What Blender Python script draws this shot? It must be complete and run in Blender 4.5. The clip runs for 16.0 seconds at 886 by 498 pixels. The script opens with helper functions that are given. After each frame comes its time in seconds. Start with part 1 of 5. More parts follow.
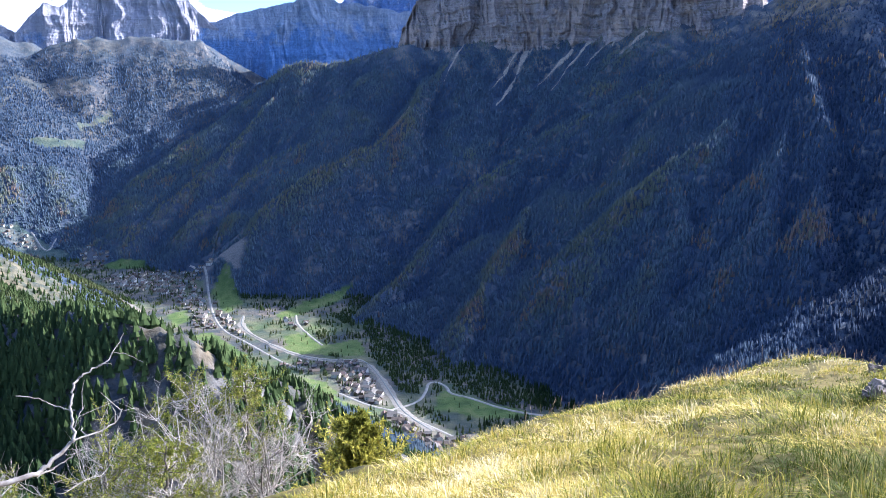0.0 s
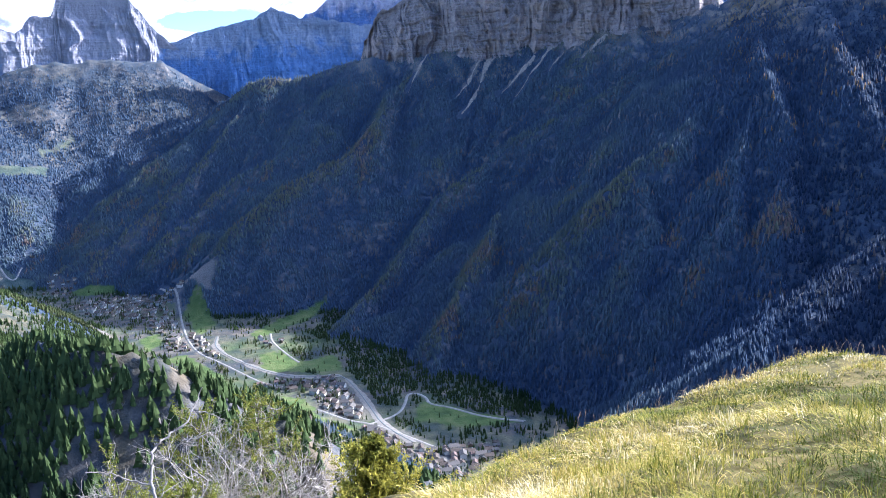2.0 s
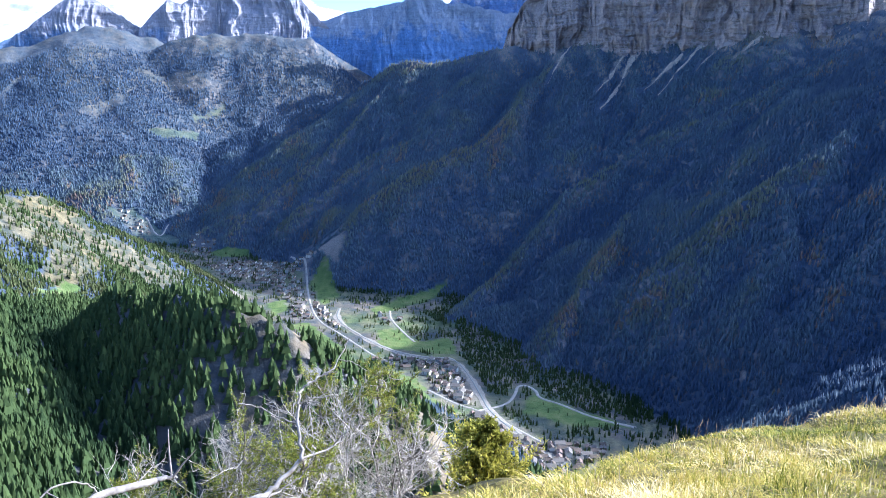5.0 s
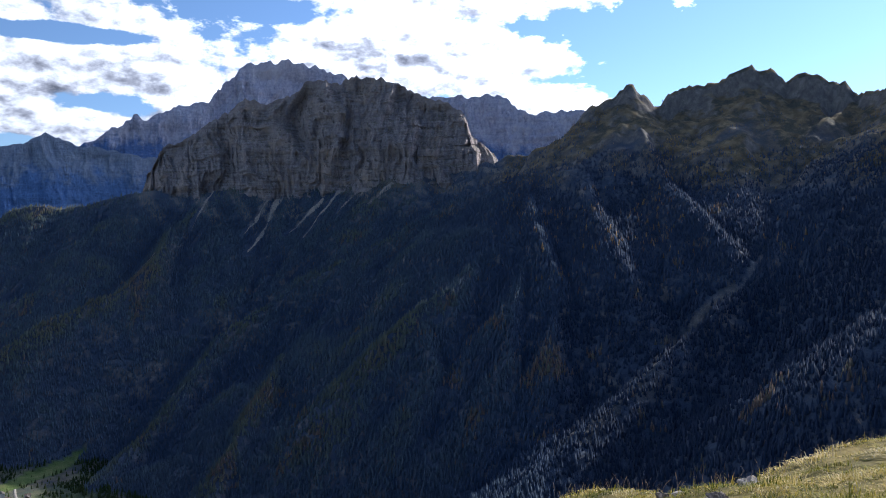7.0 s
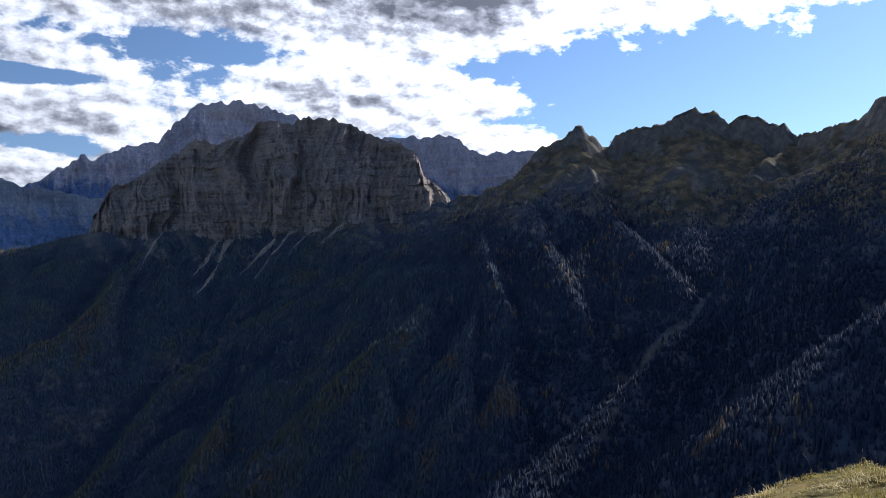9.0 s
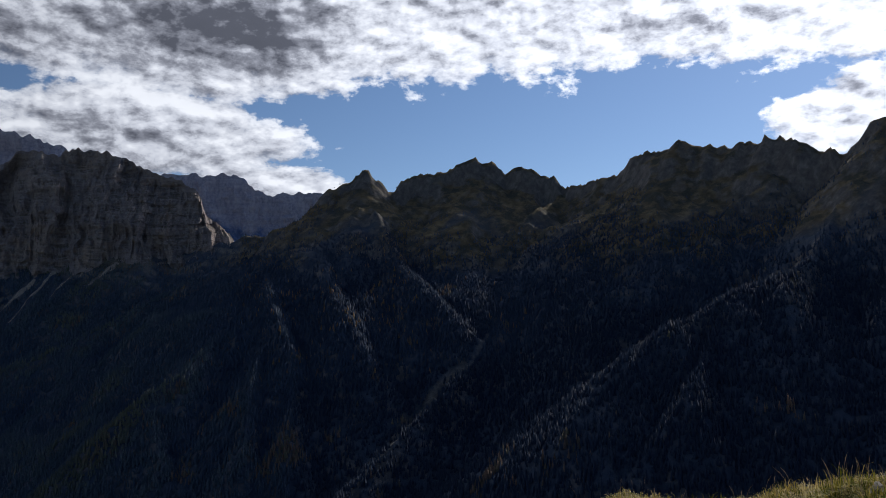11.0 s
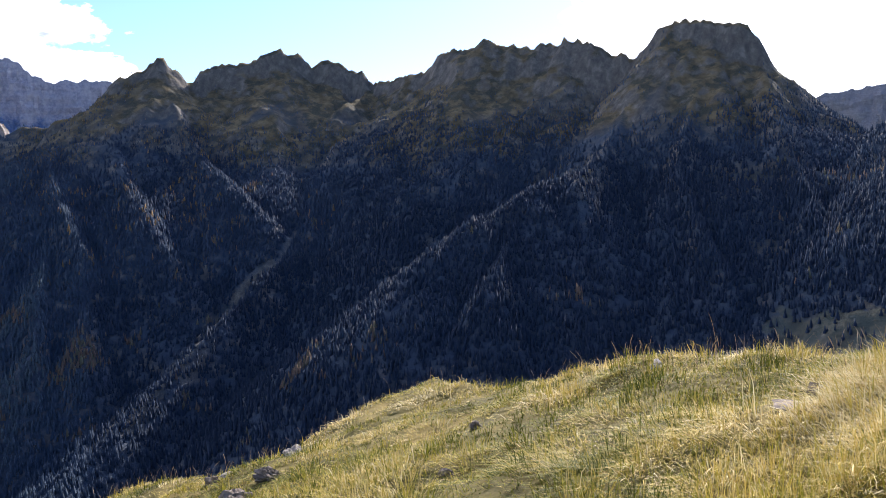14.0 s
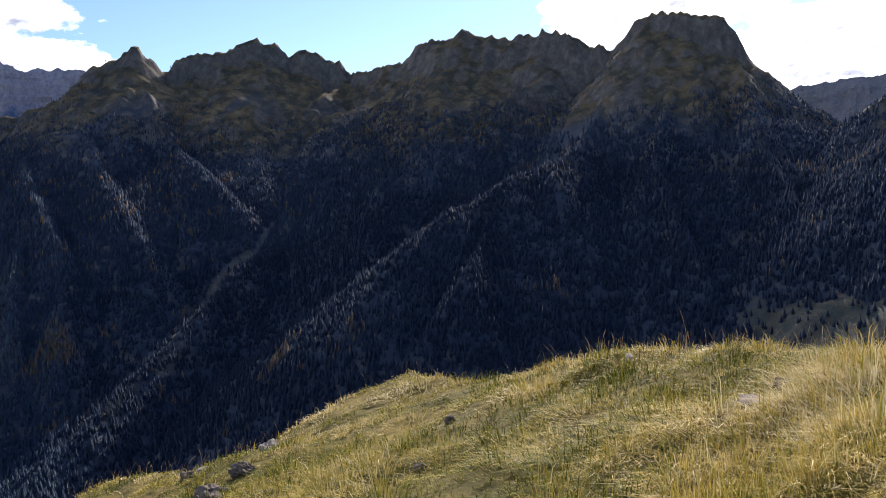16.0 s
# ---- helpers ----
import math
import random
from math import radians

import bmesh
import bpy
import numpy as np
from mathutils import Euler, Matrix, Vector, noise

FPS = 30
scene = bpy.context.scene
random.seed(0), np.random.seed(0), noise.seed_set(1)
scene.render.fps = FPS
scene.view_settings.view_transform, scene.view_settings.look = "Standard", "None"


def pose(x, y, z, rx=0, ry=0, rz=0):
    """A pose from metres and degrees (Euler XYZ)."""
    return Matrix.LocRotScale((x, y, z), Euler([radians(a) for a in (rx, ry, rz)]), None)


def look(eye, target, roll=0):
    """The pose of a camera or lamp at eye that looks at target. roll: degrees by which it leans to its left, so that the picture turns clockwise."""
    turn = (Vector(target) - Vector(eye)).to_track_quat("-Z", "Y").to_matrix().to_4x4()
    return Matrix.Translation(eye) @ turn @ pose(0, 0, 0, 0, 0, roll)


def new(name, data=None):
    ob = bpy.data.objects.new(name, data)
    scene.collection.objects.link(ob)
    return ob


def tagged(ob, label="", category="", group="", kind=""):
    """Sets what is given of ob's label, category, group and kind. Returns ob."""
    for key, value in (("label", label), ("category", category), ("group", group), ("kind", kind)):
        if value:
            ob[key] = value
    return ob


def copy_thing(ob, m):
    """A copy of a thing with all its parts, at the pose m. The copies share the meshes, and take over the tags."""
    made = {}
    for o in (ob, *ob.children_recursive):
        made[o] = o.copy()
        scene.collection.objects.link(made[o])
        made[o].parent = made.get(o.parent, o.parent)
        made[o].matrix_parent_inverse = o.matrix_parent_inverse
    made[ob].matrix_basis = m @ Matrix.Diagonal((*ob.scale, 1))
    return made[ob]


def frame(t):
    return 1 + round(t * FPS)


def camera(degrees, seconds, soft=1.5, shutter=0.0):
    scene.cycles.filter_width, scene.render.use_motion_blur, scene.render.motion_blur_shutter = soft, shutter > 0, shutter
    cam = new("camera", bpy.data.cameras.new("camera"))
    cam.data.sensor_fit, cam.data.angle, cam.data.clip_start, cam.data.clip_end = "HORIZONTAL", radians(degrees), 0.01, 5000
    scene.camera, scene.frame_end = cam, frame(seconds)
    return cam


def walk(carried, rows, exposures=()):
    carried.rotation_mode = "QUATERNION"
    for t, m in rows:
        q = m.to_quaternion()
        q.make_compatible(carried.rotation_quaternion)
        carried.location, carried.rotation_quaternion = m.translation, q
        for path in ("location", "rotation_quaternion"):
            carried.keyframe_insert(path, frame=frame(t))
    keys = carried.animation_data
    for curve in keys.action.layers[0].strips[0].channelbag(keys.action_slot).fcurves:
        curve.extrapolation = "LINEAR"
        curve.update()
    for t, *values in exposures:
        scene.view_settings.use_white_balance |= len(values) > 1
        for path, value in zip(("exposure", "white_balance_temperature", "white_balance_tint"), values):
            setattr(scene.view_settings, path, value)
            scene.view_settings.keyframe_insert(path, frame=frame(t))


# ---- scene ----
cam = camera(57.1, 16.0, soft=1.0)

# seconds; place in metres; yaw, pitch, lean in degrees
PATH = [
    (0.0, 0.000, 0.000, 0.001, 0.30, -11.10, 0.03),
    (0.5, -0.162, 0.157, 0.007, -0.78, -11.13, -0.42),
    (1.0, -0.323, 0.310, 0.014, -1.18, -10.17, 0.42),
    (1.5, -0.474, 0.447, 0.019, -3.24, -8.38, 2.82),
    (2.0, -0.566, 0.477, -0.021, -2.14, -10.46, 2.35),
    (2.5, -0.646, 0.490, -0.065, 1.02, -13.89, 1.03),
    (3.0, -0.715, 0.498, -0.110, 4.22, -14.44, 0.45),
    (3.2, -0.718, 0.495, -0.107, 4.57, -14.67, -0.46),
    (5.3, -0.659, 0.445, -0.080, 7.43, -8.99, -1.41),
    (5.5, -0.653, 0.446, -0.073, 5.40, -5.88, -1.51),
    (6.0, -0.636, 0.454, -0.059, -4.73, -3.30, -2.18),
    (6.5, -0.619, 0.462, -0.047, -10.55, -2.23, -0.37),
    (7.0, -0.603, 0.470, -0.038, -16.89, -0.85, -0.28),
    (7.5, -0.586, 0.478, -0.031, -19.31, -0.02, -0.05),
    (8.0, -0.569, 0.486, -0.026, -20.09, 0.76, 0.33),
    (10.3, -0.492, 0.524, -0.009, -21.71, 3.98, -1.14),
    (10.5, -0.486, 0.528, -0.008, -25.79, 4.36, -0.56),
    (11.0, -0.472, 0.538, -0.006, -35.14, 4.86, 0.44),
    (11.5, -0.471, 0.557, -0.015, -39.47, 6.03, 1.33),
    (12.0, -0.483, 0.572, -0.050, -43.06, 6.26, 1.54),
    (12.5, -0.499, 0.586, -0.088, -47.09, 5.57, -1.84),
    (13.0, -0.516, 0.610, -0.102, -48.26, 3.12, -2.35),
    (13.5, -0.553, 0.589, -0.121, -48.67, 1.71, -2.40),
    (14.0, -0.536, 0.610, 0.009, -48.55, -2.54, 0.88),
    (14.5, -0.555, 0.625, 0.053, -48.65, -3.78, 0.70),
    (15.0, -0.539, 0.634, 0.100, -49.06, -3.93, 0.80),
    (15.5, -0.535, 0.611, 0.091, -49.29, -3.67, 0.88),
    (16.0, -0.552, 0.545, 0.070, -50.09, -3.20, 0.81),
]
# seconds, stops, kelvin, tint
EXPOSURE = [(0.0, 1.9, 5050, 17), (1.5, 1.85, 5000, 17), (3.2, 1.95, 4850, 16), (5.3, 2.0, 4850, 14), (5.5, 1.9, 4850, 14), (6.0, 1.3, 5100, 13), (7.0, 0.6, 5500, 13), (8.0, 0.45, 5650, 13),
            (10.5, -0.5, 5850, 12), (11.5, -0.85, 5950, 12), (12.5, -0.35, 5950, 13), (13.5, 0.4, 6000, 15), (14.5, 1.45, 5700, 16), (15.5, 1.0, 5750, 16), (16.0, 0.55, 6100, 16)]
walk(cam, [(t, pose(x, y, z, 90 + pitch, lean, yaw)) for t, x, y, z, yaw, pitch, lean in PATH], exposures=EXPOSURE)

# ---- world, sun ----
SUN_BEARING, SUN_RISE = -68.0, 31.0          # degrees left of ahead, above the horizon
sun_way = Vector((-math.sin(radians(SUN_BEARING)) * math.cos(radians(SUN_RISE)),
                  math.cos(radians(SUN_BEARING)) * math.cos(radians(SUN_RISE)), math.sin(radians(SUN_RISE))))
sun = new("sun", bpy.data.lights.new("sun", "SUN"))
sun.data.energy, sun.data.angle, sun.data.color = 4.5, radians(0.6), (1.0, 0.86, 0.66)
sun.matrix_world = look((0, 0, 300), Vector((0, 0, 300)) - sun_way)


class Nodes:
    """A short hand for node trees."""

    def __init__(self, tree):
        self.tree = tree
        tree.nodes.clear()

    def add(self, kind):
        return self.tree.nodes.new(kind)

    def link(self, a, b):
        self.tree.links.new(a, b)

    def math(self, operation, a, b=0.0, clamp=False):
        node = self.tree.nodes.new("ShaderNodeMath")
        node.operation, node.use_clamp = operation, clamp
        for i, v in enumerate((a, b)):
            if isinstance(v, (int, float)):
                node.inputs[i].default_value = v
            else:
                self.link(v, node.inputs[i])
        return node.outputs[0]

    def ramp(self, value, *stops):
        node = self.tree.nodes.new("ShaderNodeValToRGB")
        els = node.color_ramp.elements
        while len(els) < len(stops):
            els.new(0.5)
        for el, (at, col) in zip(els, stops):
            el.position = at
            el.color = (*col, 1) if len(col) == 3 else (col[0],) * 3 + (1,)
        self.link(value, node.inputs[0])
        return node.outputs[0]

    def noise(self, vector, scale, detail=4.0, rough=0.55, warp=0.0):
        node = self.tree.nodes.new("ShaderNodeTexNoise")
        node.inputs["Scale"].default_value, node.inputs["Detail"].default_value = scale, detail
        node.inputs["Roughness"].default_value, node.inputs["Distortion"].default_value = rough, warp
        if vector is not None:
            self.link(vector, node.inputs["Vector"])
        return node.outputs[0]

    def mix(self, fac, a, b, blend="MIX"):
        node = self.tree.nodes.new("ShaderNodeMix")
        node.data_type, node.blend_type = "RGBA", blend
        for i, v in ((0, fac), (6, a), (7, b)):
            if isinstance(v, (int, float)):
                node.inputs[i].default_value = v
            elif isinstance(v, tuple):
                node.inputs[i].default_value = (*v, 1)
            else:
                self.link(v, node.inputs[i])
        return node.outputs[2]


world = bpy.data.worlds.new("sky")
scene.world = world
world.use_nodes = True
n = Nodes(world.node_tree)
sky = n.tree.nodes.new("ShaderNodeTexSky")
sky.sky_type, sky.sun_disc = "NISHITA", False
sky.sun_elevation, sky.sun_rotation = radians(SUN_RISE), radians(-SUN_BEARING)
sky.altitude, sky.air_density, sky.dust_density, sky.ozone_density = 1900, 1.0, 0.4, 2.2
where = n.tree.nodes.new("ShaderNodeTexCoord").outputs["Generated"]
parts = n.tree.nodes.new("ShaderNodeSeparateXYZ")
n.link(where, parts.inputs[0])
bearing = n.math("MULTIPLY", n.math("ARCTAN2", parts.outputs[0], parts.outputs[1]), 57.2958)      # degrees to the right of ahead
rise = n.math("MULTIPLY", n.math("ARCSINE", parts.outputs[2]), 57.2958)
spread = n.tree.nodes.new("ShaderNodeCombineXYZ")
n.link(n.math("MULTIPLY", bearing, 0.0175), spread.inputs[0])
n.link(n.math("MULTIPLY", rise, 0.031), spread.inputs[1])
spread.inputs[2].default_value = 3.7
moved = n.tree.nodes.new("ShaderNodeVectorMath")
moved.operation = "ADD"
n.link(spread.outputs[0], moved.inputs[0])
moved.inputs[1].default_value = (0.008, 0.016, 0.0)                                # towards the sun
heap, heap_lit = [n.noise(q, 4.2, 9.0, 0.55, 0.15) for q in (spread.outputs[0], moved.outputs[0])]
fine, fine_lit = [n.noise(q, 22.0, 9.0, 0.62, 0.1) for q in (spread.outputs[0], moved.outputs[0])]


def bank(at, up, wide, high):
    """1 in the middle of a bank of cloud, 0 on its rim, falling to -1 outside. Degrees."""
    a = n.math("MULTIPLY", n.math("SUBTRACT", bearing, at), 1 / wide)
    b = n.math("MULTIPLY", n.math("SUBTRACT", rise, up), 1 / high)
    return n.math("MAXIMUM", n.math("SUBTRACT", 1.0, n.math("ADD", n.math("MULTIPLY", a, a), n.math("MULTIPLY", b, b))), -1.0)


def over(value, low, high):
    return n.math("MINIMUM", n.math("MAXIMUM", value, low), high)


# a closed deck higher up, heaps under it on both sides of an open strip of blue
deck = over(n.math("MULTIPLY", n.math("SUBTRACT", rise, 16.2), 0.34), -1.0, 1.0)
banks = deck
for place in ((15.5, 12.0, 10.5, 3.4), (22.0, 9.2, 7.0, 1.6), (66.0, 12.6, 8.5, 3.0), (75.0, 9.0, 9.0, 3.6), (-22.0, 8.5, 30.0, 7.5), (20.0, 19.5, 12.0, 5.2)):
    banks = n.math("MAXIMUM", banks, bank(*place))
for place in ((-9.0, 12.6, 8.5, 0.8), (-5.5, 8.6, 4.5, 1.1), (-13.0, 5.6, 5.0, 0.9), (-27.0, 11.5, 6.0, 0.9)):   # slits of blue
    banks = n.math("SUBTRACT", banks, n.math("MULTIPLY", n.math("MAXIMUM", bank(*place), 0.0), 1.15))
# unseen sky behind is kept clear so that the fill turns blue
rear = n.math("MULTIPLY", n.math("MAXIMUM", n.math("SUBTRACT", n.math("ABSOLUTE", n.math("SUBTRACT", bearing, 25.0)), 72.0), 0.0), -0.03)
zenith = n.math("MULTIPLY", n.math("MAXIMUM", n.math("SUBTRACT", rise, 32.0), 0.0), -0.05)           # breaking up overhead, out of view, for a dimmer and bluer fill
banks = n.math("ADD", banks, n.math("ADD", n.math("MAXIMUM", rear, -1.6), n.math("MAXIMUM", zenith, -1.2)))
grain = n.math("ADD", n.math("MULTIPLY", n.math("SUBTRACT", heap, 0.5), 1.7), n.math("MULTIPLY", n.math("SUBTRACT", fine, 0.5), 1.25))
cover = n.math("ADD", n.math("MULTIPLY", banks, 0.62), grain)
mask = n.ramp(cover, (0.0, (0.0,)), (0.13, (0.85,)), (0.3, (1.0,)))
relief = n.math("ADD", n.math("SUBTRACT", heap, heap_lit), n.math("MULTIPLY", n.math("SUBTRACT", fine, fine_lit), 0.55))
# the heavy grey clouds
gloom = n.math("MAXIMUM", bank(19.0, 20.0, 10.5, 4.8), 0.0)
for place, weight in (((-6.0, 9.8, 6.0, 1.5), 0.4), ((64.0, 21.0, 5.0, 2.6), 0.35), ((6.0, 17.6, 15.0, 2.0), 0.55), ((-20.0, 13.0, 10.0, 1.6), 0.25)):
    gloom = n.math("MAXIMUM", gloom, n.math("MULTIPLY", n.math("MAXIMUM", bank(*place), 0.0), weight))
gloom = n.math("MULTIPLY", gloom, over(n.math("ADD", 0.95, n.math("MULTIPLY", n.math("SUBTRACT", heap, 0.5), 1.6)), 0.3, 1.2))
thick = over(n.math("MULTIPLY", cover, 0.16), 0.0, 0.2)
shade = n.math("SUBTRACT", n.math("ADD", 0.71, n.math("MULTIPLY", relief, 3.3)), n.math("ADD", thick, n.math("MULTIPLY", gloom, 0.6)))
body = n.ramp(shade, (0.0, (0.13, 0.135, 0.158)), (0.3, (0.36, 0.365, 0.4)), (0.6, (0.8, 0.805, 0.83)), (0.9, (1.15, 1.14, 1.12)))
# brighter where the sun stands behind them
toward = n.math("SUBTRACT", 1.0, n.math("MULTIPLY", bank(-SUN_BEARING, SUN_RISE, 95.0, 95.0), 1.0))
toward = over(n.math("SUBTRACT", 1.0, n.math("SQRT", n.math("MAXIMUM", toward, 0.0))), 0.0, 1.0)
lit = n.math("ADD", 0.72, n.math("MULTIPLY", n.math("POWER", toward, 1.3), 1.6))
strong = n.tree.nodes.new("ShaderNodeVectorMath")
strong.operation = "SCALE"
n.link(body, strong.inputs[0])
n.link(n.math("MULTIPLY", lit, n.math("ADD", 0.7, n.math("ADD", n.math("MULTIPLY", fine, 0.3), n.math("MULTIPLY", heap, 0.3)))), strong.inputs["Scale"])
body = strong.outputs[0]
mixed = n.tree.nodes.new("ShaderNodeMix")
mixed.data_type = "RGBA"
n.link(mask, mixed.inputs[0])
clear = n.tree.nodes.new("ShaderNodeVectorMath")                               # deeper away from the sun
clear.operation = "SCALE"
n.link(sky.outputs[0], clear.inputs[0])
n.link(n.math("ADD", 0.072, n.math("MULTIPLY", toward, 0.082)), clear.inputs["Scale"])
scaled = clear.outputs[0]
n.link(scaled, mixed.inputs[6])
n.link(body, mixed.inputs[7])
ground_of_sky = n.add("ShaderNodeBackground")
n.link(mixed.outputs[2], ground_of_sky.inputs[0])
ground_of_sky.inputs[1].default_value = 1.0
outp = n.add("ShaderNodeOutputWorld")
n.link(ground_of_sky.outputs[0], outp.inputs[0])

# ---- materials ----
def material(name):
    m = bpy.data.materials.new(name)
    m.use_nodes = True
    k = Nodes(m.node_tree)
    shader = k.add("ShaderNodeBsdfPrincipled")
    k.link(shader.outputs[0], k.add("ShaderNodeOutputMaterial").inputs[0])
    return m, k, shader


def finish(k, shader, colour, rough=0.9, bump=None, strength=0.4, distance=0.1, gloss=0.3):
    if isinstance(colour, tuple):
        shader.inputs["Base Color"].default_value = (*colour, 1)
    else:
        k.link(colour, shader.inputs["Base Color"])
    shader.inputs["Roughness"].default_value = rough
    shader.inputs["Specular IOR Level"].default_value = gloss
    if bump is not None:
        b = k.add("ShaderNodeBump")
        b.inputs["Strength"].default_value, b.inputs["Distance"].default_value = strength, distance
        k.link(bump, b.inputs["Height"])
        k.link(b.outputs[0], shader.inputs["Normal"])


def places(k):
    return k.add("ShaderNodeNewGeometry").outputs["Position"]


def stretched(k, vector, x, y, z):
    node = k.add("ShaderNodeVectorMath")
    node.operation = "MULTIPLY"
    k.link(vector, node.inputs[0])
    node.inputs[1].default_value = (x, y, z)
    return node.outputs[0]


def attribute(k, name):
    node = k.add("ShaderNodeAttribute")
    node.attribute_name = name
    return node.outputs["Fac"]


def ground_material():
    """Forest floor, and by the masks of the plan: valley meadow, alpine turf, stony ground, and the sward on the summit."""
    m, k, s = material("mountain_ground")
    p = places(k)
    broad, mid, small = k.noise(p, 0.004, 5), k.noise(p, 0.03, 6, 0.6), k.noise(p, 0.25, 5, 0.6)
    # forest floor raised to blue-grey: haze over the slopes put into its colour
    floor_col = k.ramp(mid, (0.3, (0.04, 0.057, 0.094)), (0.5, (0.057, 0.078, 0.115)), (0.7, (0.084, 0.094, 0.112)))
    meadow = k.ramp(mid, (0.3, (0.05, 0.085, 0.024)), (0.5, (0.09, 0.135, 0.038)), (0.7, (0.15, 0.165, 0.065)))
    scrub = k.noise(p, 0.022, 6, 0.65)
    turf = k.mix(k.ramp(scrub, (0.46, (0.0,)), (0.56, (0.85,))), k.ramp(mid, (0.34, (0.085, 0.07, 0.045)), (0.5, (0.15, 0.118, 0.07)), (0.66, (0.22, 0.175, 0.105))),
                 k.ramp(small, (0.3, (0.03, 0.038, 0.038)), (0.7, (0.07, 0.075, 0.062))))
    stony = k.ramp(small, (0.3, (0.13, 0.115, 0.1)), (0.6, (0.28, 0.25, 0.21)), (0.8, (0.4, 0.365, 0.32)))
    close, blade = k.noise(p, 1.1, 5, 0.6), k.noise(p, 28.0, 4, 0.7)
    sward = k.mix(0.5, k.ramp(close, (0.35, (0.06, 0.06, 0.01)), (0.5, (0.15, 0.12, 0.02)), (0.65, (0.24, 0.175, 0.04))),
                  k.ramp(blade, (0.3, (0.015, 0.015, 0.006)), (0.7, (0.16, 0.13, 0.06))))
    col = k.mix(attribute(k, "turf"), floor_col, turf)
    col = k.mix(attribute(k, "meadow"), col, meadow)
    way = k.add("ShaderNodeSeparateXYZ")
    k.link(k.add("ShaderNodeNewGeometry").outputs["Normal"], way.inputs[0])
    steep = k.math("ADD", k.math("SUBTRACT", 0.72, way.outputs[2]), k.math("MULTIPLY", k.math("SUBTRACT", mid, 0.5), 0.5))
    crag = k.ramp(k.noise(stretched(k, p, 0.05, 0.05, 0.02), 1.0, 6, 0.65, 0.3), (0.34, (0.07, 0.07, 0.078)), (0.52, (0.14, 0.132, 0.13)), (0.7, (0.25, 0.23, 0.215)))
    col = k.mix(k.ramp(steep, (0.0, (0.0,)), (0.12, (0.9,))), col, crag)                # bare rock where it is steep
    col = k.mix(attribute(k, "stony"), col, stony)
    col = k.mix(attribute(k, "sward"), col, sward)
    rough_sum = k.math("ADD", mid, k.math("MULTIPLY", small, 0.35))
    finish(k, s, col, 0.95, rough_sum, 0.7, 6.0, 0.15)
    return m


def rock_material(name, dark, plain, light, size=1.0, green=0.0, pale=(0.4, 0.33, 0.24), bands=0.5, woods=None, line=0.0):
    """Weathered limestone: beds, upright cracks, stains, turf on the ledges, and woods below a line of height."""
    m, k, s = material(name)
    p = places(k)
    streak = k.noise(stretched(k, p, 0.05 / size, 0.05 / size, 0.016 / size), 1.0, 8, 0.66, 0.5)
    bed = k.noise(stretched(k, p, 0.006 / size, 0.006 / size, 0.13 / size), 1.0, 6, 0.65, 0.35)
    stain = k.noise(p, 0.006 / size, 5, 0.6, 0.4)
    grain = k.noise(p, 0.11 / size, 8, 0.7)
    tone = k.math("ADD", k.math("MULTIPLY", streak, 0.36), k.math("ADD", k.math("MULTIPLY", bed, 0.3 * bands * 2), k.math("MULTIPLY", grain, 0.34 + 0.3 * (1 - bands * 2))))
    col = k.ramp(tone, (0.4, dark), (0.51, plain), (0.64, light))
    col = k.mix(k.ramp(stain, (0.5, (0.0,)), (0.66, (0.5,))), col, pale)
    rise_ = k.add("ShaderNodeSeparateXYZ")
    k.link(p, rise_.inputs[0])
    if green:
        up = k.add("ShaderNodeSeparateXYZ")
        k.link(k.add("ShaderNodeNewGeometry").outputs["True Normal"], up.inputs[0])
        ledge = k.math("ADD", up.outputs[2], k.math("MULTIPLY", k.math("SUBTRACT", grain, 0.5), 0.5))
        col = k.mix(k.ramp(ledge, (0.62, (0.0,)), (0.78, (green,))), col, (0.07, 0.065, 0.03))
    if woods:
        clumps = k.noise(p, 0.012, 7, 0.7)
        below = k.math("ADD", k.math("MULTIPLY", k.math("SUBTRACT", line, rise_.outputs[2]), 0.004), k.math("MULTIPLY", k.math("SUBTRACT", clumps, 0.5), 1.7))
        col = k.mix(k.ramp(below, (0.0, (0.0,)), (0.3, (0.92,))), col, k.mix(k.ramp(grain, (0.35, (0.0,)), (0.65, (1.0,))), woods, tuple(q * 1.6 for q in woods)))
    finish(k, s, col, 0.92, k.math("ADD", streak, k.math("MULTIPLY", k.math("ADD", bed, grain), 0.6)), 0.85, 9.0 * size, 0.2)
    return m


def leaf_material(name, *stops, rough=0.75, through_light=0.25):
    """Needles and blades: the tint of each plant, a finer change over it, and some light through."""
    m, k, s = material(name)
    tint = attribute(k, "tint")
    p = places(k)
    t = k.math("ADD", tint, k.math("MULTIPLY", k.math("SUBTRACT", k.noise(p, 0.35, 3), 0.5), 0.25))
    finish(k, s, k.ramp(t, *stops), rough, gloss=0.08)
    s.inputs["Subsurface Weight"].default_value = 0.0
    if through_light:
        glow = k.add("ShaderNodeBsdfTranslucent")
        k.link(k.ramp(t, *stops), glow.inputs[0])
        blend = k.add("ShaderNodeMixShader")
        blend.inputs[0].default_value = through_light
        k.link(s.outputs[0], blend.inputs[1])
        k.link(glow.outputs[0], blend.inputs[2])
        out = [q for q in k.tree.nodes if q.bl_idname == "ShaderNodeOutputMaterial"][0]
        k.link(blend.outputs[0], out.inputs[0])
    return m


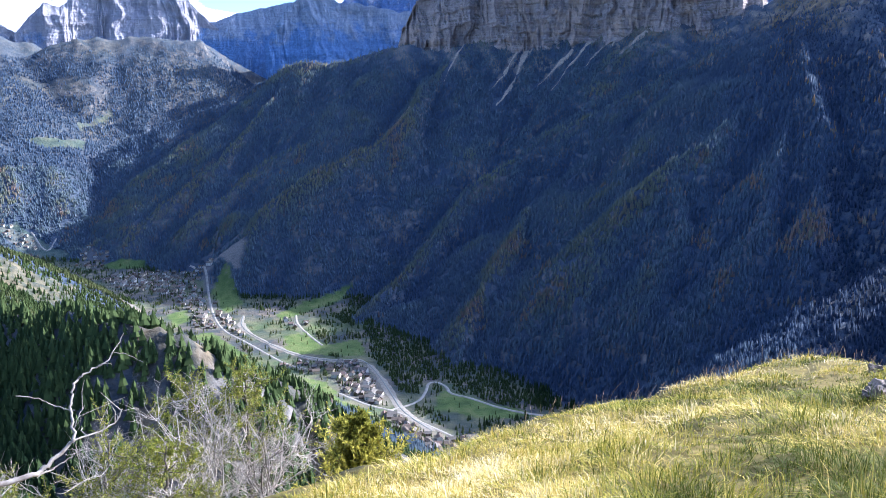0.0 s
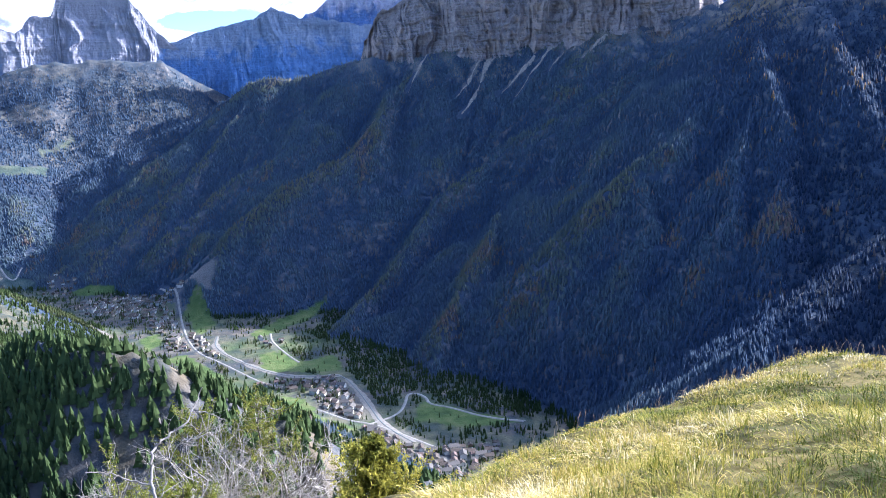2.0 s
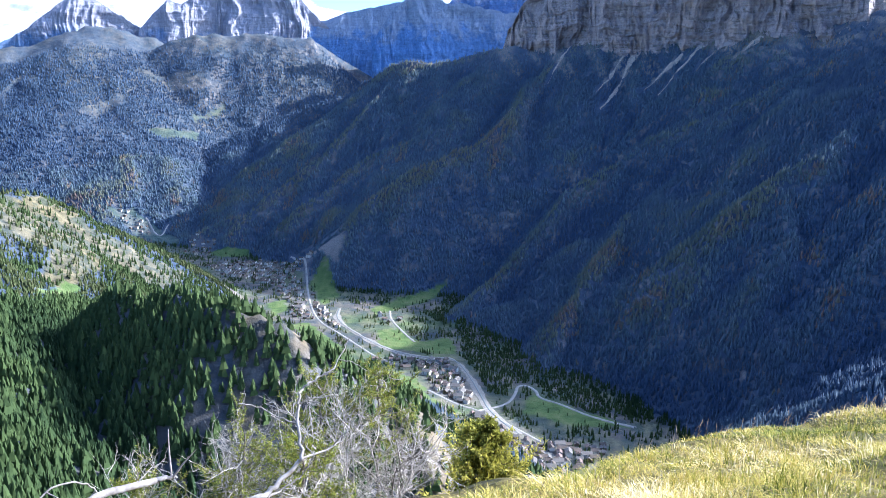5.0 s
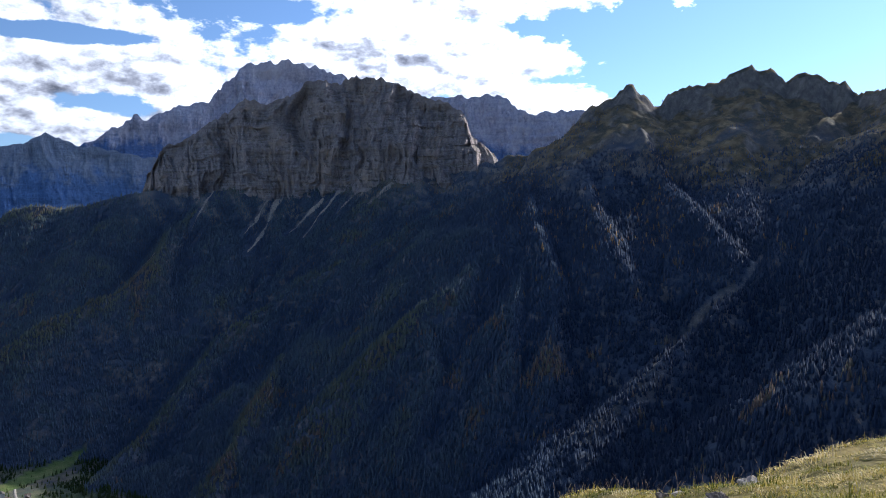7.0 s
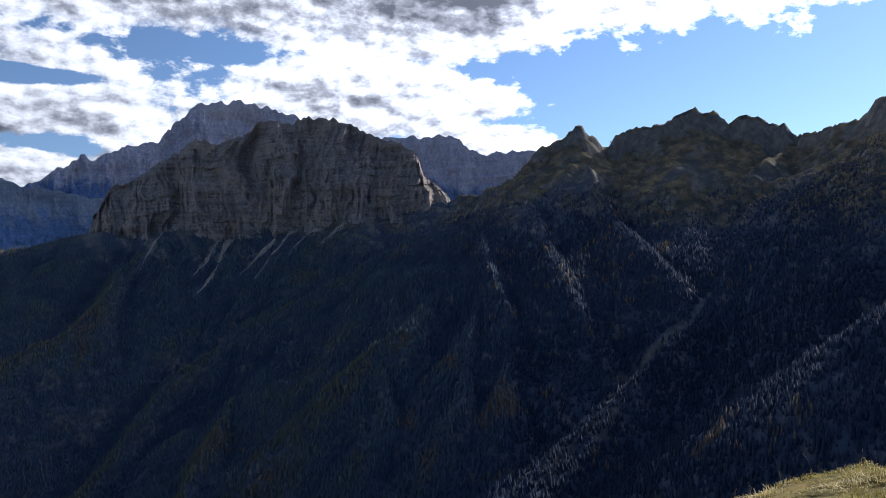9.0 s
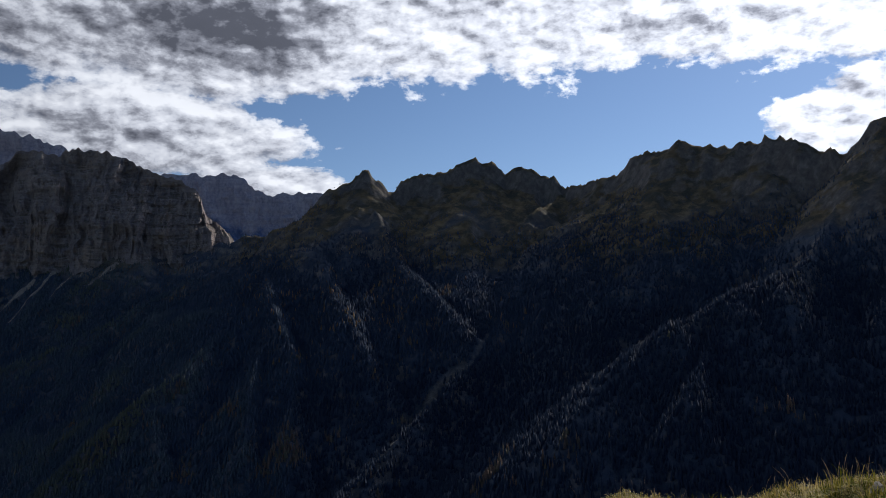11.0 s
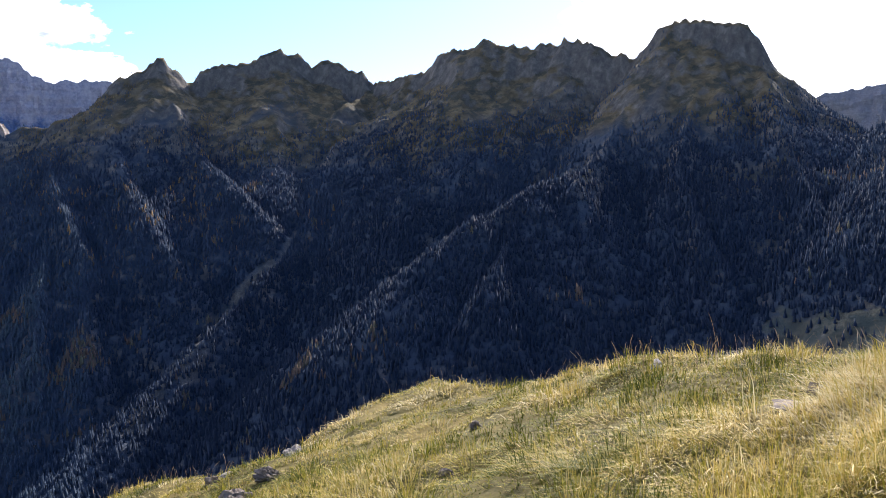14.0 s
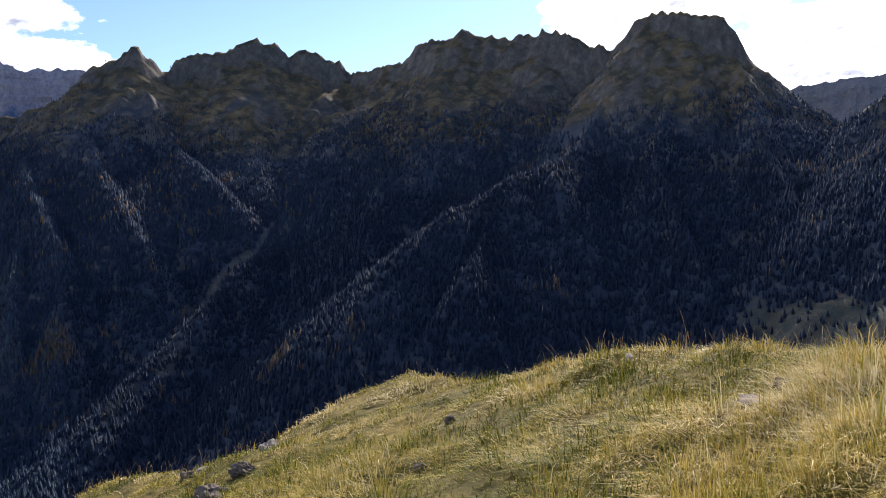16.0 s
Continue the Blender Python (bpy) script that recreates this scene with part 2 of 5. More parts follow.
def plain_material(name, low, high, scale, rough=0.85, bump=0.3, depth=0.01, gloss=0.3):
    m, k, s = material(name)
    p = places(k)
    v = k.noise(p, scale, 6, 0.6)
    finish(k, s, k.ramp(v, (0.3, low), (0.7, high)), rough, v, bump, depth, gloss)
    return m


GROUND = ground_material()
ROCK = rock_material("massif_rock", (0.17, 0.145, 0.148), (0.28, 0.24, 0.235), (0.4, 0.35, 0.335), 1.0, 0.5, (0.42, 0.32, 0.25), 0.5)
# aerial haze painted into the next three: rock and woods both shifted blue
FAR_ROCK = rock_material("hazy_distant_rock", (0.22, 0.22, 0.27), (0.27, 0.268, 0.32), (0.34, 0.333, 0.37), 1.6, 0.0, (0.32, 0.31, 0.335), 0.3, (0.1, 0.155, 0.27), 270.0)
WALL_ROCK = rock_material("hazy_distant_wall_rock", (0.26, 0.265, 0.36), (0.4, 0.405, 0.52), (0.56, 0.555, 0.62), 1.6, 0.0, (0.5, 0.49, 0.55), 0.3, (0.08, 0.135, 0.28), 520.0)
HAZE_BLUE_ROCK = rock_material("hazy_distant_wooded_rock", (0.16, 0.2, 0.3), (0.22, 0.27, 0.37), (0.34, 0.37, 0.45), 1.6, 0.0, (0.27, 0.3, 0.38), 0.3, (0.08, 0.145, 0.3), 330.0)
CLIFF = rock_material("near_cliff_rock", (0.06, 0.057, 0.053), (0.15, 0.142, 0.135), (0.28, 0.265, 0.255), 0.12, 0.8, (0.16, 0.14, 0.12))
# needle colours pushed towards blue, with the haze of distance mixed in
WOODS = leaf_material("haze_tinted_spruce_and_larch", (0.0, (0.036, 0.056, 0.1)), (0.25, (0.06, 0.092, 0.152)), (0.5, (0.1, 0.14, 0.17)), (0.64, (0.15, 0.165, 0.115)),
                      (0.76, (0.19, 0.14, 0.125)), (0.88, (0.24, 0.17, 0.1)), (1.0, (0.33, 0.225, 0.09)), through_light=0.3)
GREEN_WOODS = leaf_material("green_spruce", (0.0, (0.012, 0.022, 0.013)), (0.35, (0.03, 0.052, 0.021)), (0.6, (0.065, 0.095, 0.032)),
                            (0.75, (0.14, 0.12, 0.07)), (0.88, (0.24, 0.165, 0.08)), (1.0, (0.36, 0.23, 0.07)), through_light=0.2)
GRAVEL = plain_material("pale_gravel", (0.15, 0.135, 0.115), (0.3, 0.275, 0.24), 0.2)
SCREE = plain_material("limestone_scree", (0.2, 0.17, 0.14), (0.38, 0.33, 0.275), 0.12)

# ---- lie of the land ----
def lattice(ix, iy, iz, seed):
    h = (ix * 374761393 + iy * 668265263 + iz * 2147483647 + seed * 974634777).astype(np.int64) & 0x7FFFFFFF
    h = ((h ^ (h >> 13)) * 1274126177) & 0x7FFFFFFF
    return ((h ^ (h >> 16)) & 0xFFFFF) / 0xFFFFF * 2 - 1


def value_noise(x, y, z=None, seed=0):
    """Smooth noise between -1 and 1 on arrays."""
    z = np.zeros_like(x) if z is None else z
    fx, fy, fz = np.floor(x), np.floor(y), np.floor(z)
    ux, uy, uz = [q * q * (3 - 2 * q) for q in (x - fx, y - fy, z - fz)]
    ix, iy, iz = fx.astype(np.int64), fy.astype(np.int64), fz.astype(np.int64)
    out = 0
    for a in (0, 1):
        for b in (0, 1):
            for c in (0, 1):
                w = (ux if a else 1 - ux) * (uy if b else 1 - uy) * (uz if c else 1 - uz)
                out = out + w * lattice(ix + a, iy + b, iz + c, seed)
    return out


def plane_noise(x, y, seed=0):
    fx, fy = np.floor(x), np.floor(y)
    ux, uy = [q * q * (3 - 2 * q) for q in (x - fx, y - fy)]
    ix, iy = fx.astype(np.int64), fy.astype(np.int64)
    zero = np.zeros_like(ix)
    return ((1 - ux) * ((1 - uy) * lattice(ix, iy, zero, seed) + uy * lattice(ix, iy + 1, zero, seed))
            + ux * ((1 - uy) * lattice(ix + 1, iy, zero, seed) + uy * lattice(ix + 1, iy + 1, zero, seed)))


def fractal(x, y, octaves=4, seed=0):
    out, amp = 0, 1.0
    for o in range(octaves):
        out = out + amp * plane_noise(x * 2 ** o, y * 2 ** o, seed + o)
        amp *= 0.5
    return out


def sharp(x, y, octaves=3, seed=0):
    """Ridged noise, 0 to 1, with narrow crests at 1."""
    out, amp, total = 0, 1.0, 0
    for o in range(octaves):
        out = out + amp * (1 - np.abs(plane_noise(x * 2 ** o, y * 2 ** o, seed + o)))
        total += amp
        amp *= 0.5
    return out / total


VALLEY = -620.0
# Crest lines of the ridges, as places in metres.
OPPOSITE = [(-2002, 3230, -452), (-1743, 3377, -378), (-1546, 3471, -304), (-1325, 3583, -185), (-1079, 3644, -98), (-922, 3645, -45), (-710, 3621,
    91), (-601, 3590, 115), (-498, 3545, 101), (-198, 3434, 174), (-35, 3360, 158), (194, 3264, 194), (321, 3214, 169), (527, 3116, 187), (719, 2995,
    230), (902, 2861, 229), (1023, 2735, 274), (1110, 2614, 292), (1175, 2520, 310)]
BACK_WEST = [(1078, 2541, 299), (1166, 2501, 333), (1267, 2497, 447), (1323, 2468, 488), (1392, 2430, 508), (1473, 2404, 456), (1561, 2385, 512),
    (1689, 2333, 548), (1749, 2288, 569), (1789, 2257, 569), (1829, 2211, 515), (1856, 2189, 536), (1899, 2139, 508), (1940, 2074, 489), (1955, 2046,
    457), (1982, 1921, 476), (2000, 1814, 485), (2001, 1752, 536), (2032, 1622, 547)]
BACK_EAST = [(2032, 1622, 547), (2079, 1494, 530), (2101, 1354, 518), (2111, 1283, 494), (2111, 1141, 441), (2124, 1073, 498), (2132, 1012, 528),
    (2142, 918, 517), (2145, 858, 496), (2154, 805, 469), (2151, 787, 405), (2154, 746, 378), (2151, 695, 303), (2150, 629, 252), (2136, 529, 178),
    (2117, 373, 47)]
GORGE_SPUR = [(1891, 1478, 242), (1583, 1528, 86), (1298, 1547, -81), (1133, 1525, -140), (968, 1458, -209), (832, 1390, -267), (721, 1338, -316),
    (634, 1293, -353), (505, 1231, -412), (365, 1195, -502)]
MID_SPUR = [(1960, 999, 250), (1689, 975, 130), (1471, 948, 66), (1358, 972, 38), (1249, 1000, -12), (1109, 1010, -77), (1008, 1001, -144), (883, 954,
    -241), (784, 935, -316)]
EAST_HILL = [(1900, 0, 289), (1939, 204, 262), (1960, 399, 212), (1968, 454, 186), (1979, 494, 159), (1908, 529, 40), (1769, 541, -109)]
FAR_HILL = [(-2674, 3681, -209), (-2538, 3777, -145), (-2411, 3859, -58), (-2206, 3980, 93), (-1966, 4103, 205), (-1836, 4163, 252), (-1712, 4216,
    244), (-1489, 4300, 260), (-1292, 4363, 252), (-1116, 4411, 101), (-985, 4442, -89)]
FAR_LEFT = [(-3021, 3600, 113), (-2615, 3906, 162), (-2484, 3990, 228), (-2392, 4045, 269), (-2250, 4127, 261), (-2060, 4224, 212)]
NORTH_SLOPE = [(-1439, 1389, -110), (-1382, 1647, -201), (-1352, 1861, -279), (-1314, 1948, -294), (-1320, 2064, -341), (-1299, 2136, -405), (-1284,
    2261, -468), (-1247, 2395, -535), (-1150, 2465, -603), (-957, 2310, -628)]
KNOLL = [(-412, 686, -205), (-367, 643, -186), (-303, 586, -172), (-255, 540, -156), (-228, 519, -151), (-206, 509, -148), (-185, 508, -152), (-166,
    503, -160), (-155, 497, -173)]
LEFT_RIDGE = [(-575, 996, -299), (-545, 839, -252), (-534, 724, -221), (-509, 565, -178), (-460, 386, -136), (-390, 225, -104), (-290, 78, -72)]
GRASS_SPUR = [(-184, 550, -212), (-158, 579, -208), (-134, 585, -214), (-101, 551, -218), (-79, 514, -226), (-63, 476, -237), (-45, 428, -251)]
OWN = [(-900, -500, 60), (-350, -160, 10), (-60, -40, -14), (0, -6, -20), (60, -50, -14), (500, -380, 60), (1000, -800, 120)]
# crest, fall on its near side, fall on its far side, depth of the gullies, height and width of the steep brow under the crest
RIDGES = [(OPPOSITE, 0.74, 0.7, 62, 0, 1), (BACK_WEST, 0.66, 0.8, 75, 70, 60), (BACK_EAST, 0.62, 0.8, 85, 130, 120), (GORGE_SPUR, 0.66, 0.75, 22, 0, 1),
          (MID_SPUR, 0.68, 0.7, 22, 0, 1), (EAST_HILL, 0.6, 0.6, 15, 30, 40), (FAR_HILL, 0.95, 0.6, 55, 0, 1), (FAR_LEFT, 0.6, 0.6, 30, 0, 1),
          (NORTH_SLOPE, 0.62, 0.6, 18, 0, 1), (KNOLL, 0.92, 0.8, 12, 6, 16), (LEFT_RIDGE, 0.5, 0.5, 10, 0, 1), (GRASS_SPUR, 0.75, 0.8, 8, 0, 1), (OWN, 0.88, 0.6, 12, 0, 1)]


def land(x, y, ridges=RIDGES):
    """Height of the mountains and the valley at arrays of places."""
    best = np.full(x.shape, -1e9)
    wob = 1 + 0.08 * fractal(x / 420, y / 420, 3, 11)
    all_x, all_y, all_wob = x, y, wob
    for number, (crest, near, far, gully, brow, width) in enumerate(ridges):
        along = 0.0
        reach = 420.0 if number > 12 else (max(q[2] for q in crest) - VALLEY + 90) / (min(near, far) * 0.8)
        close = ((all_x > min(q[0] for q in crest) - reach) & (all_x < max(q[0] for q in crest) + reach)
                 & (all_y > min(q[1] for q in crest) - reach) & (all_y < max(q[1] for q in crest) + reach))
        if not close.any():
            continue
        x, y, wob = all_x[close], all_y[close], all_wob[close]
        top, run, off = np.full(x.shape, -1e9), np.zeros(x.shape), np.zeros(x.shape)
        for (ax, ay, az), (bx, by, bz) in zip(crest, crest[1:]):
            ex, ey = bx - ax, by - ay
            length = math.hypot(ex, ey)
            u = np.clip(((x - ax) * ex + (y - ay) * ey) / length ** 2, 0, 1)
            dx, dy = x - ax - u * ex, y - ay - u * ey
            d = np.hypot(dx, dy)
            side = (ax + u * ex) * dx + (ay + u * ey) * dy < 0        # on the side of the summit meadow
            h = az + u * (bz - az) - d * np.where(side, near, far) * wob - (brow * (1 - np.exp(-d / width)) if brow else 0)
            better = h > top
            top, run, off = np.where(better, h, top), np.where(better, along + u * length, run), np.where(better, d, off)
            along += length
        twist = 30 * plane_noise(run / 160, off / 220, 40 + number)
        cut = sharp((run + twist) / 165, off / 520 + number * 7, 3, 60 + number)
        h = top + gully * (cut - 0.72) * np.clip(off / (60 if brow > 50 else 140), 0, 1)
        if brow > 50:                                                         # broken teeth on the high crests
            h = h + (34 * (sharp(run / 42, run * 0 + number, 3, 77) - 0.72) - 3) * np.exp(-off / 22)
        best[close] = np.maximum(best[close], h)
    x, y = all_x, all_y
    k = 18.0
    g = np.clip(0.5 + 0.5 * (best - VALLEY) / k / 2, 0, 1)
    h = VALLEY * (1 - g) + best * g + k * 2 * g * (1 - g)
    rough = np.clip((h - VALLEY) / 60, 0, 1)
    high = 1 + np.clip((h - 120) / 150, 0, 1)
    return h + rough * high * (7 * fractal(x / 70, y / 70, 3, 21) + 2.0 * fractal(x / 14, y / 14, 2, 29))


# ribs that run down the slopes: places, and how far each stands out
RIBS = [
    [(-85, 3095, 30), (-137, 2916, 60), (-248, 2815, 90), (-430, 2726, 105), (-566, 2645, 105), (-670, 2600, 70), (-715, 2540, 15)],
    [(484, 2713, 15), (244, 2628, 45), (65, 2560, 75), (-35, 2400, 75), (-143, 2297, 60), (-234, 2102, 20)],
    [(781, 2104, 10), (627, 1946, 50), (523, 1936, 85), (441, 1904, 90), (363, 1806, 65), (306, 1729, 20)],
    [(537, 1940, 70), (513, 1740, 60), (499, 1634, 35), (484, 1571, 10)],
    [(859, 2026, 10), (713, 1768, 45), (639, 1615, 45), (606, 1535, 10)],
    [(1023, 2529, 10), (806, 2608, 35), (590, 2619, 50), (387, 2649, 35), (178, 2735, 10)],
    [(-270, 2690, 15), (-401, 2568, 50), (-430, 2440, 20)],
    [(-681, 3499, 10), (-870, 3118, 45), (-1112, 2929, 45), (-1386, 2915, 10)],
    [(-352, 3021, 10), (-690, 3014, 40), (-898, 2856, 40), (-1063, 2799, 10)],
    [(237, 2317, 15), (144, 2050, 50), (58, 1882, 45), (21, 1749, 15)],
    [(833, 1780, 10), (723, 1593, 45), (658, 1497, 45), (633, 1473, 10)],
    [(1316, 2241, 20), (1259, 2008, 45), (1207, 1776, 55), (1193, 1620, 45), (1213, 1539, 20)],
    [(1182, 2360, 10), (1064, 2076, 35), (986, 1823, 40), (961, 1660, 40), (960, 1573, 10)],
    [(984, 2365, 10), (885, 2045, 40), (824, 1777, 40), (828, 1640, 10)],
    [(2016, 1280, 10), (1883, 1325, 24), (1685, 1293, 28), (1502, 1309, 28), (1394, 1359, 24), (1319, 1477, 8)],
    [(1900, 1040, 6), (1673, 971, 16), (1436, 913, 20)],
    [(1939, 872, 6), (1646, 778, 20), (1427, 619, 20), (1371, 553, 6)],
    [(2119, 786, 6), (1801, 607, 18), (1550, 470, 18), (1414, 384, 6)],
    [(1401, 1654, 8), (1162, 1496, 30), (922, 1412, 30), (762, 1352, 10)],
    [(1939, 2041, 10), (1766, 1964, 30), (1653, 1943, 20)],
    [(1291, 951, 8), (1076, 854, 30), (967, 849, 10)],
]
for rib in RIBS:
    px, py = np.array([q[0] for q in rib], float), np.array([q[1] for q in rib], float)
    up = land(px, py, RIDGES[:13])
    RIDGES.append(([(a, b, c + q[2]) for a, b, c, q in zip(px, py, up, rib)], 0.88, 0.88, 16, 0, 1))


EYE = (-0.3, 0.4)
# the brink of the summit meadow: bearing to the left in degrees, metres from the standing place
BRINK = [(60, 6.2), (30, 6.2), (19, 6.3), (7, 7.0), (-1, 8.2), (-6, 9.6), (-12, 11.8), (-17, 12.5), (-21, 13.6), (-26, 16.0), (-31, 13.6), (-36, 12.8),
         (-42, 15.0), (-46, 15.8), (-49, 13.2), (-54, 11.4), (-60, 10.3), (-66, 9.4), (-72, 7.8), (-78, 6.6), (-86, 6.2), (-100, 9.0)]


def meadow_height(x, y):
    """The tilted, hummocky sward that the camera stands on, and its fall beyond the brink."""
    dx, dy = x - EYE[0], y - EYE[1]
    r, b = np.hypot(dx, dy), np.degrees(np.arctan2(-dx, dy))
    edge = np.interp(b, [q[0] for q in BRINK[::-1]], [q[1] for q in BRINK[::-1]])
    z = -1.59 + 0.15 * x - 0.30 * y
    z = z + 0.09 * fractal(x / 1.1, y / 1.1, 3, 5) + 0.035 * fractal(x / 0.42, y / 0.42, 2, 9)
    over = np.maximum(r - edge, 0)
    fall = np.interp(b, [-12, 3], [1.0, 0.25])                                  # gentler towards the bushes
    return z - fall * (0.55 * np.minimum(over, 3) * over / 3 + 0.75 * np.maximum(over - 3, 0))


def height(x, y):
    r = np.hypot(x - EYE[0], y - EYE[1])
    g = np.clip((r - 22) / 45, 0, 1)
    g = g * g * (3 - 2 * g)
    return np.where(r < 22, 0, land(x, y)) * g + meadow_height(x, y) * (1 - g)


def link_mesh(name, verts, faces, mat, attributes=(), smooth=True, parent=None):
    """faces: an (n, 3) or (n, 4) array."""
    me = bpy.data.meshes.new(name)
    corners = faces.shape[1]
    me.vertices.add(len(verts))
    me.vertices.foreach_set("co", np.ascontiguousarray(verts, dtype=np.float32).ravel())
    me.loops.add(faces.size)
    me.loops.foreach_set("vertex_index", np.ascontiguousarray(faces, dtype=np.int32).ravel())
    me.polygons.add(len(faces))
    me.polygons.foreach_set("loop_start", np.arange(0, faces.size, corners, dtype=np.int32))
    for key, values in attributes:
        me.attributes.new(key, "FLOAT", "POINT").data.foreach_set("value", np.ascontiguousarray(values, dtype=np.float32))
    me.update(calc_edges=True)
    me.polygons.foreach_set("use_smooth", np.full(len(faces), smooth))
    me.materials.append(mat)
    ob = new(name, me)
    if parent is not None:
        ob.parent = parent
    return ob


def lattice_faces(rows, cols, closed=False):
    i = np.arange(rows * cols).reshape(rows, cols)
    if closed:
        i = np.concatenate([i, i[:, :1]], 1)
    return np.stack([i[:-1, :-1], i[:-1, 1:], i[1:, 1:], i[1:, :-1]], -1).reshape(-1, 4)


def inside(x, y, corners):
    """Which places lie in the outline."""
    hit = np.zeros(x.shape, bool)
    for (ax, ay), (bx, by) in zip(corners, corners[1:] + corners[:1]):
        if ay != by:
            hit ^= ((ay > y) != (by > y)) & (x < (bx - ax) * (y - ay) / (by - ay) + ax)
    return hit


def soft_inside(x, y, corners, wobble=14.0):
    return inside(x + wobble * plane_noise(x / 35, y / 35, 71), y + wobble * plane_noise(x / 35, y / 35, 72), corners)


def along_line(line, step):
    """Places every step metres along a line of two numbers each, rounded at the corners, and their headings."""
    pts = np.array(line, float)
    for _ in range(2):
        a, b = pts[:-1], pts[1:]
        mid = np.empty((2 * len(a), 2))
        mid[0::2], mid[1::2] = a * 0.75 + b * 0.25, a * 0.25 + b * 0.75
        pts = np.concatenate([pts[:1], mid, pts[-1:]])
    far = np.concatenate([[0], np.cumsum(np.hypot(*np.diff(pts, axis=0).T))])
    s = np.arange(0, far[-1], step)
    p = np.stack([np.interp(s, far, pts[:, 0]), np.interp(s, far, pts[:, 1])], 1)
    d = np.gradient(p, axis=0)
    return p, d / np.linalg.norm(d, axis=1, keepdims=True)


def to_line(x, y, line):
    """Distance from a line."""
    best = np.full(x.shape, 1e9)
    for (ax, ay), (bx, by) in zip(line, line[1:]):
        ex, ey = bx - ax, by - ay
        u = np.clip(((x - ax) * ex + (y - ay) * ey) / (ex * ex + ey * ey), 0, 1)
        best = np.minimum(best, np.hypot(x - ax - u * ex, y - ay - u * ey))
    return best


# ---- the plan of the valley, as outlines and lines in metres ----
FIELDS = [  # bright mown fields
    [(-1720, 2990), (-1627, 3034), (-1388, 2933), (-1371, 2894), (-1520, 2890)],
    [(-1229, 2801), (-1065, 2797), (-1043, 2766), (-1155, 2754)],
    [(-838, 2483), (-794, 2541), (-748, 2436), (-779, 2376)],
    [(-723, 2431), (-686, 2498), (-601, 2316), (-624, 2210)],
    [(-782, 2204), (-746, 2248), (-705, 2160), (-718, 2067)],
    [(-417, 2002), (-364, 2042), (-295, 1926), (-222, 1972), (-187, 1843), (-270, 1851), (-383, 1862)],
    [(-325, 1696), (-258, 1671), (-217, 1549), (-161, 1508), (-135, 1468), (-198, 1491), (-289, 1629)],
    [(-481, 2203), (-421, 2331), (-285, 2406), (-288, 2387), (-389, 2239), (-453, 2147)],
    [(-10, 1624), (82, 1550), (177, 1482), (78, 1466), (-31, 1516)],
    [(-665, 2003), (-613, 2032), (-522, 1915), (-430, 1765), (-500, 1827)],
    [(-1011, 1466), (-1022, 1588), (-972, 1598), (-987, 1438)],
    [(-911, 1716), (-952, 1937), (-889, 1967), (-861, 1808)],
    [(-1775, 3437), (-1586, 3607), (-1575, 3520), (-1670, 3436)],
    [(-1675, 3686), (-1588, 3886), (-1567, 3869), (-1649, 3691)],
]
BROWNS = [  # brown autumn turf
    [(-1337, 1838), (-1316, 1940), (-1278, 2001), (-1190, 1985), (-1067, 2047), (-1002, 2146), (-954, 1976), (-1036, 1818), (-992, 1579), (-1060, 1548), (-1085, 1669), (-1171, 1602)],
    [(1148, 1544), (1138, 1499), (1020, 1474), (814, 1364), (661, 1291), (561, 1305), (679, 1429), (836, 1462), (1010, 1524)],
    [(1472, 2128), (1485, 2050), (1590, 1979), (1506, 1965), (1448, 2042)],
    [(1493, 582), (1510, 536), (1481, 481), (1465, 562)],
    [(1330, 475), (1312, 390), (1297, 260), (1190, 245), (1210, 380), (1262, 445)],
    [(1354, 385), (1331, 330), (1303, 294), (1298, 314)],
    [(1715, 1124), (1707, 1070), (1690, 1068), (1685, 1104)],
    [(-2057, 3886), (-1823, 3955), (-1598, 3986), (-1610, 3904), (-1861, 3844)],
    [(-2083, 3416), (-1981, 3708), (-1929, 3580), (-2011, 3430)],
    [(-125, 400), (-158, 522), (-205, 506), (-160, 385)],
]
PALES = [  # gravel yards and bare stones
    [(1606, 2076), (1804, 2161), (1874, 2083), (1783, 2052), (1705, 2058)],
    [(-775, 2572), (-644, 2565), (-636, 2449), (-710, 2516)],
    [(-844, 2702), (-684, 2629), (-662, 2585), (-785, 2607)],
]
TOWNS = [  # built-up parts of the town
    [(-126, 1484), (-83, 1503), (27, 1388), (126, 1391), (120, 1330), (33, 1200), (-23, 1281), (-75, 1356)],
    [(-280, 1770), (-206, 1592), (-129, 1517), (-85, 1551), (-142, 1680), (-177, 1792), (-245, 1809)],
    [(-836, 2414), (-656, 2051), (-596, 2056), (-684, 2350), (-787, 2430)],
    [(-1159, 2626), (-1059, 2522), (-836, 2414), (-712, 2419), (-770, 2600), (-926, 2693), (-1075, 2714)],
    [(-395, 1783), (-340, 1738), (-285, 1718), (-289, 1786), (-352, 1805)],
    [(-689, 2162), (-552, 2003), (-505, 1934), (-556, 2110), (-658, 2224)],
    [(-1325, 2820), (-1200, 2773), (-1213, 2861), (-1328, 2930)],
    [(-1705, 3025), (-1604, 2923), (-1538, 2917), (-1491, 2955), (-1558, 2990)],
    [(-453, 2147), (-374, 2010), (-366, 2097), (-404, 2153)],
]
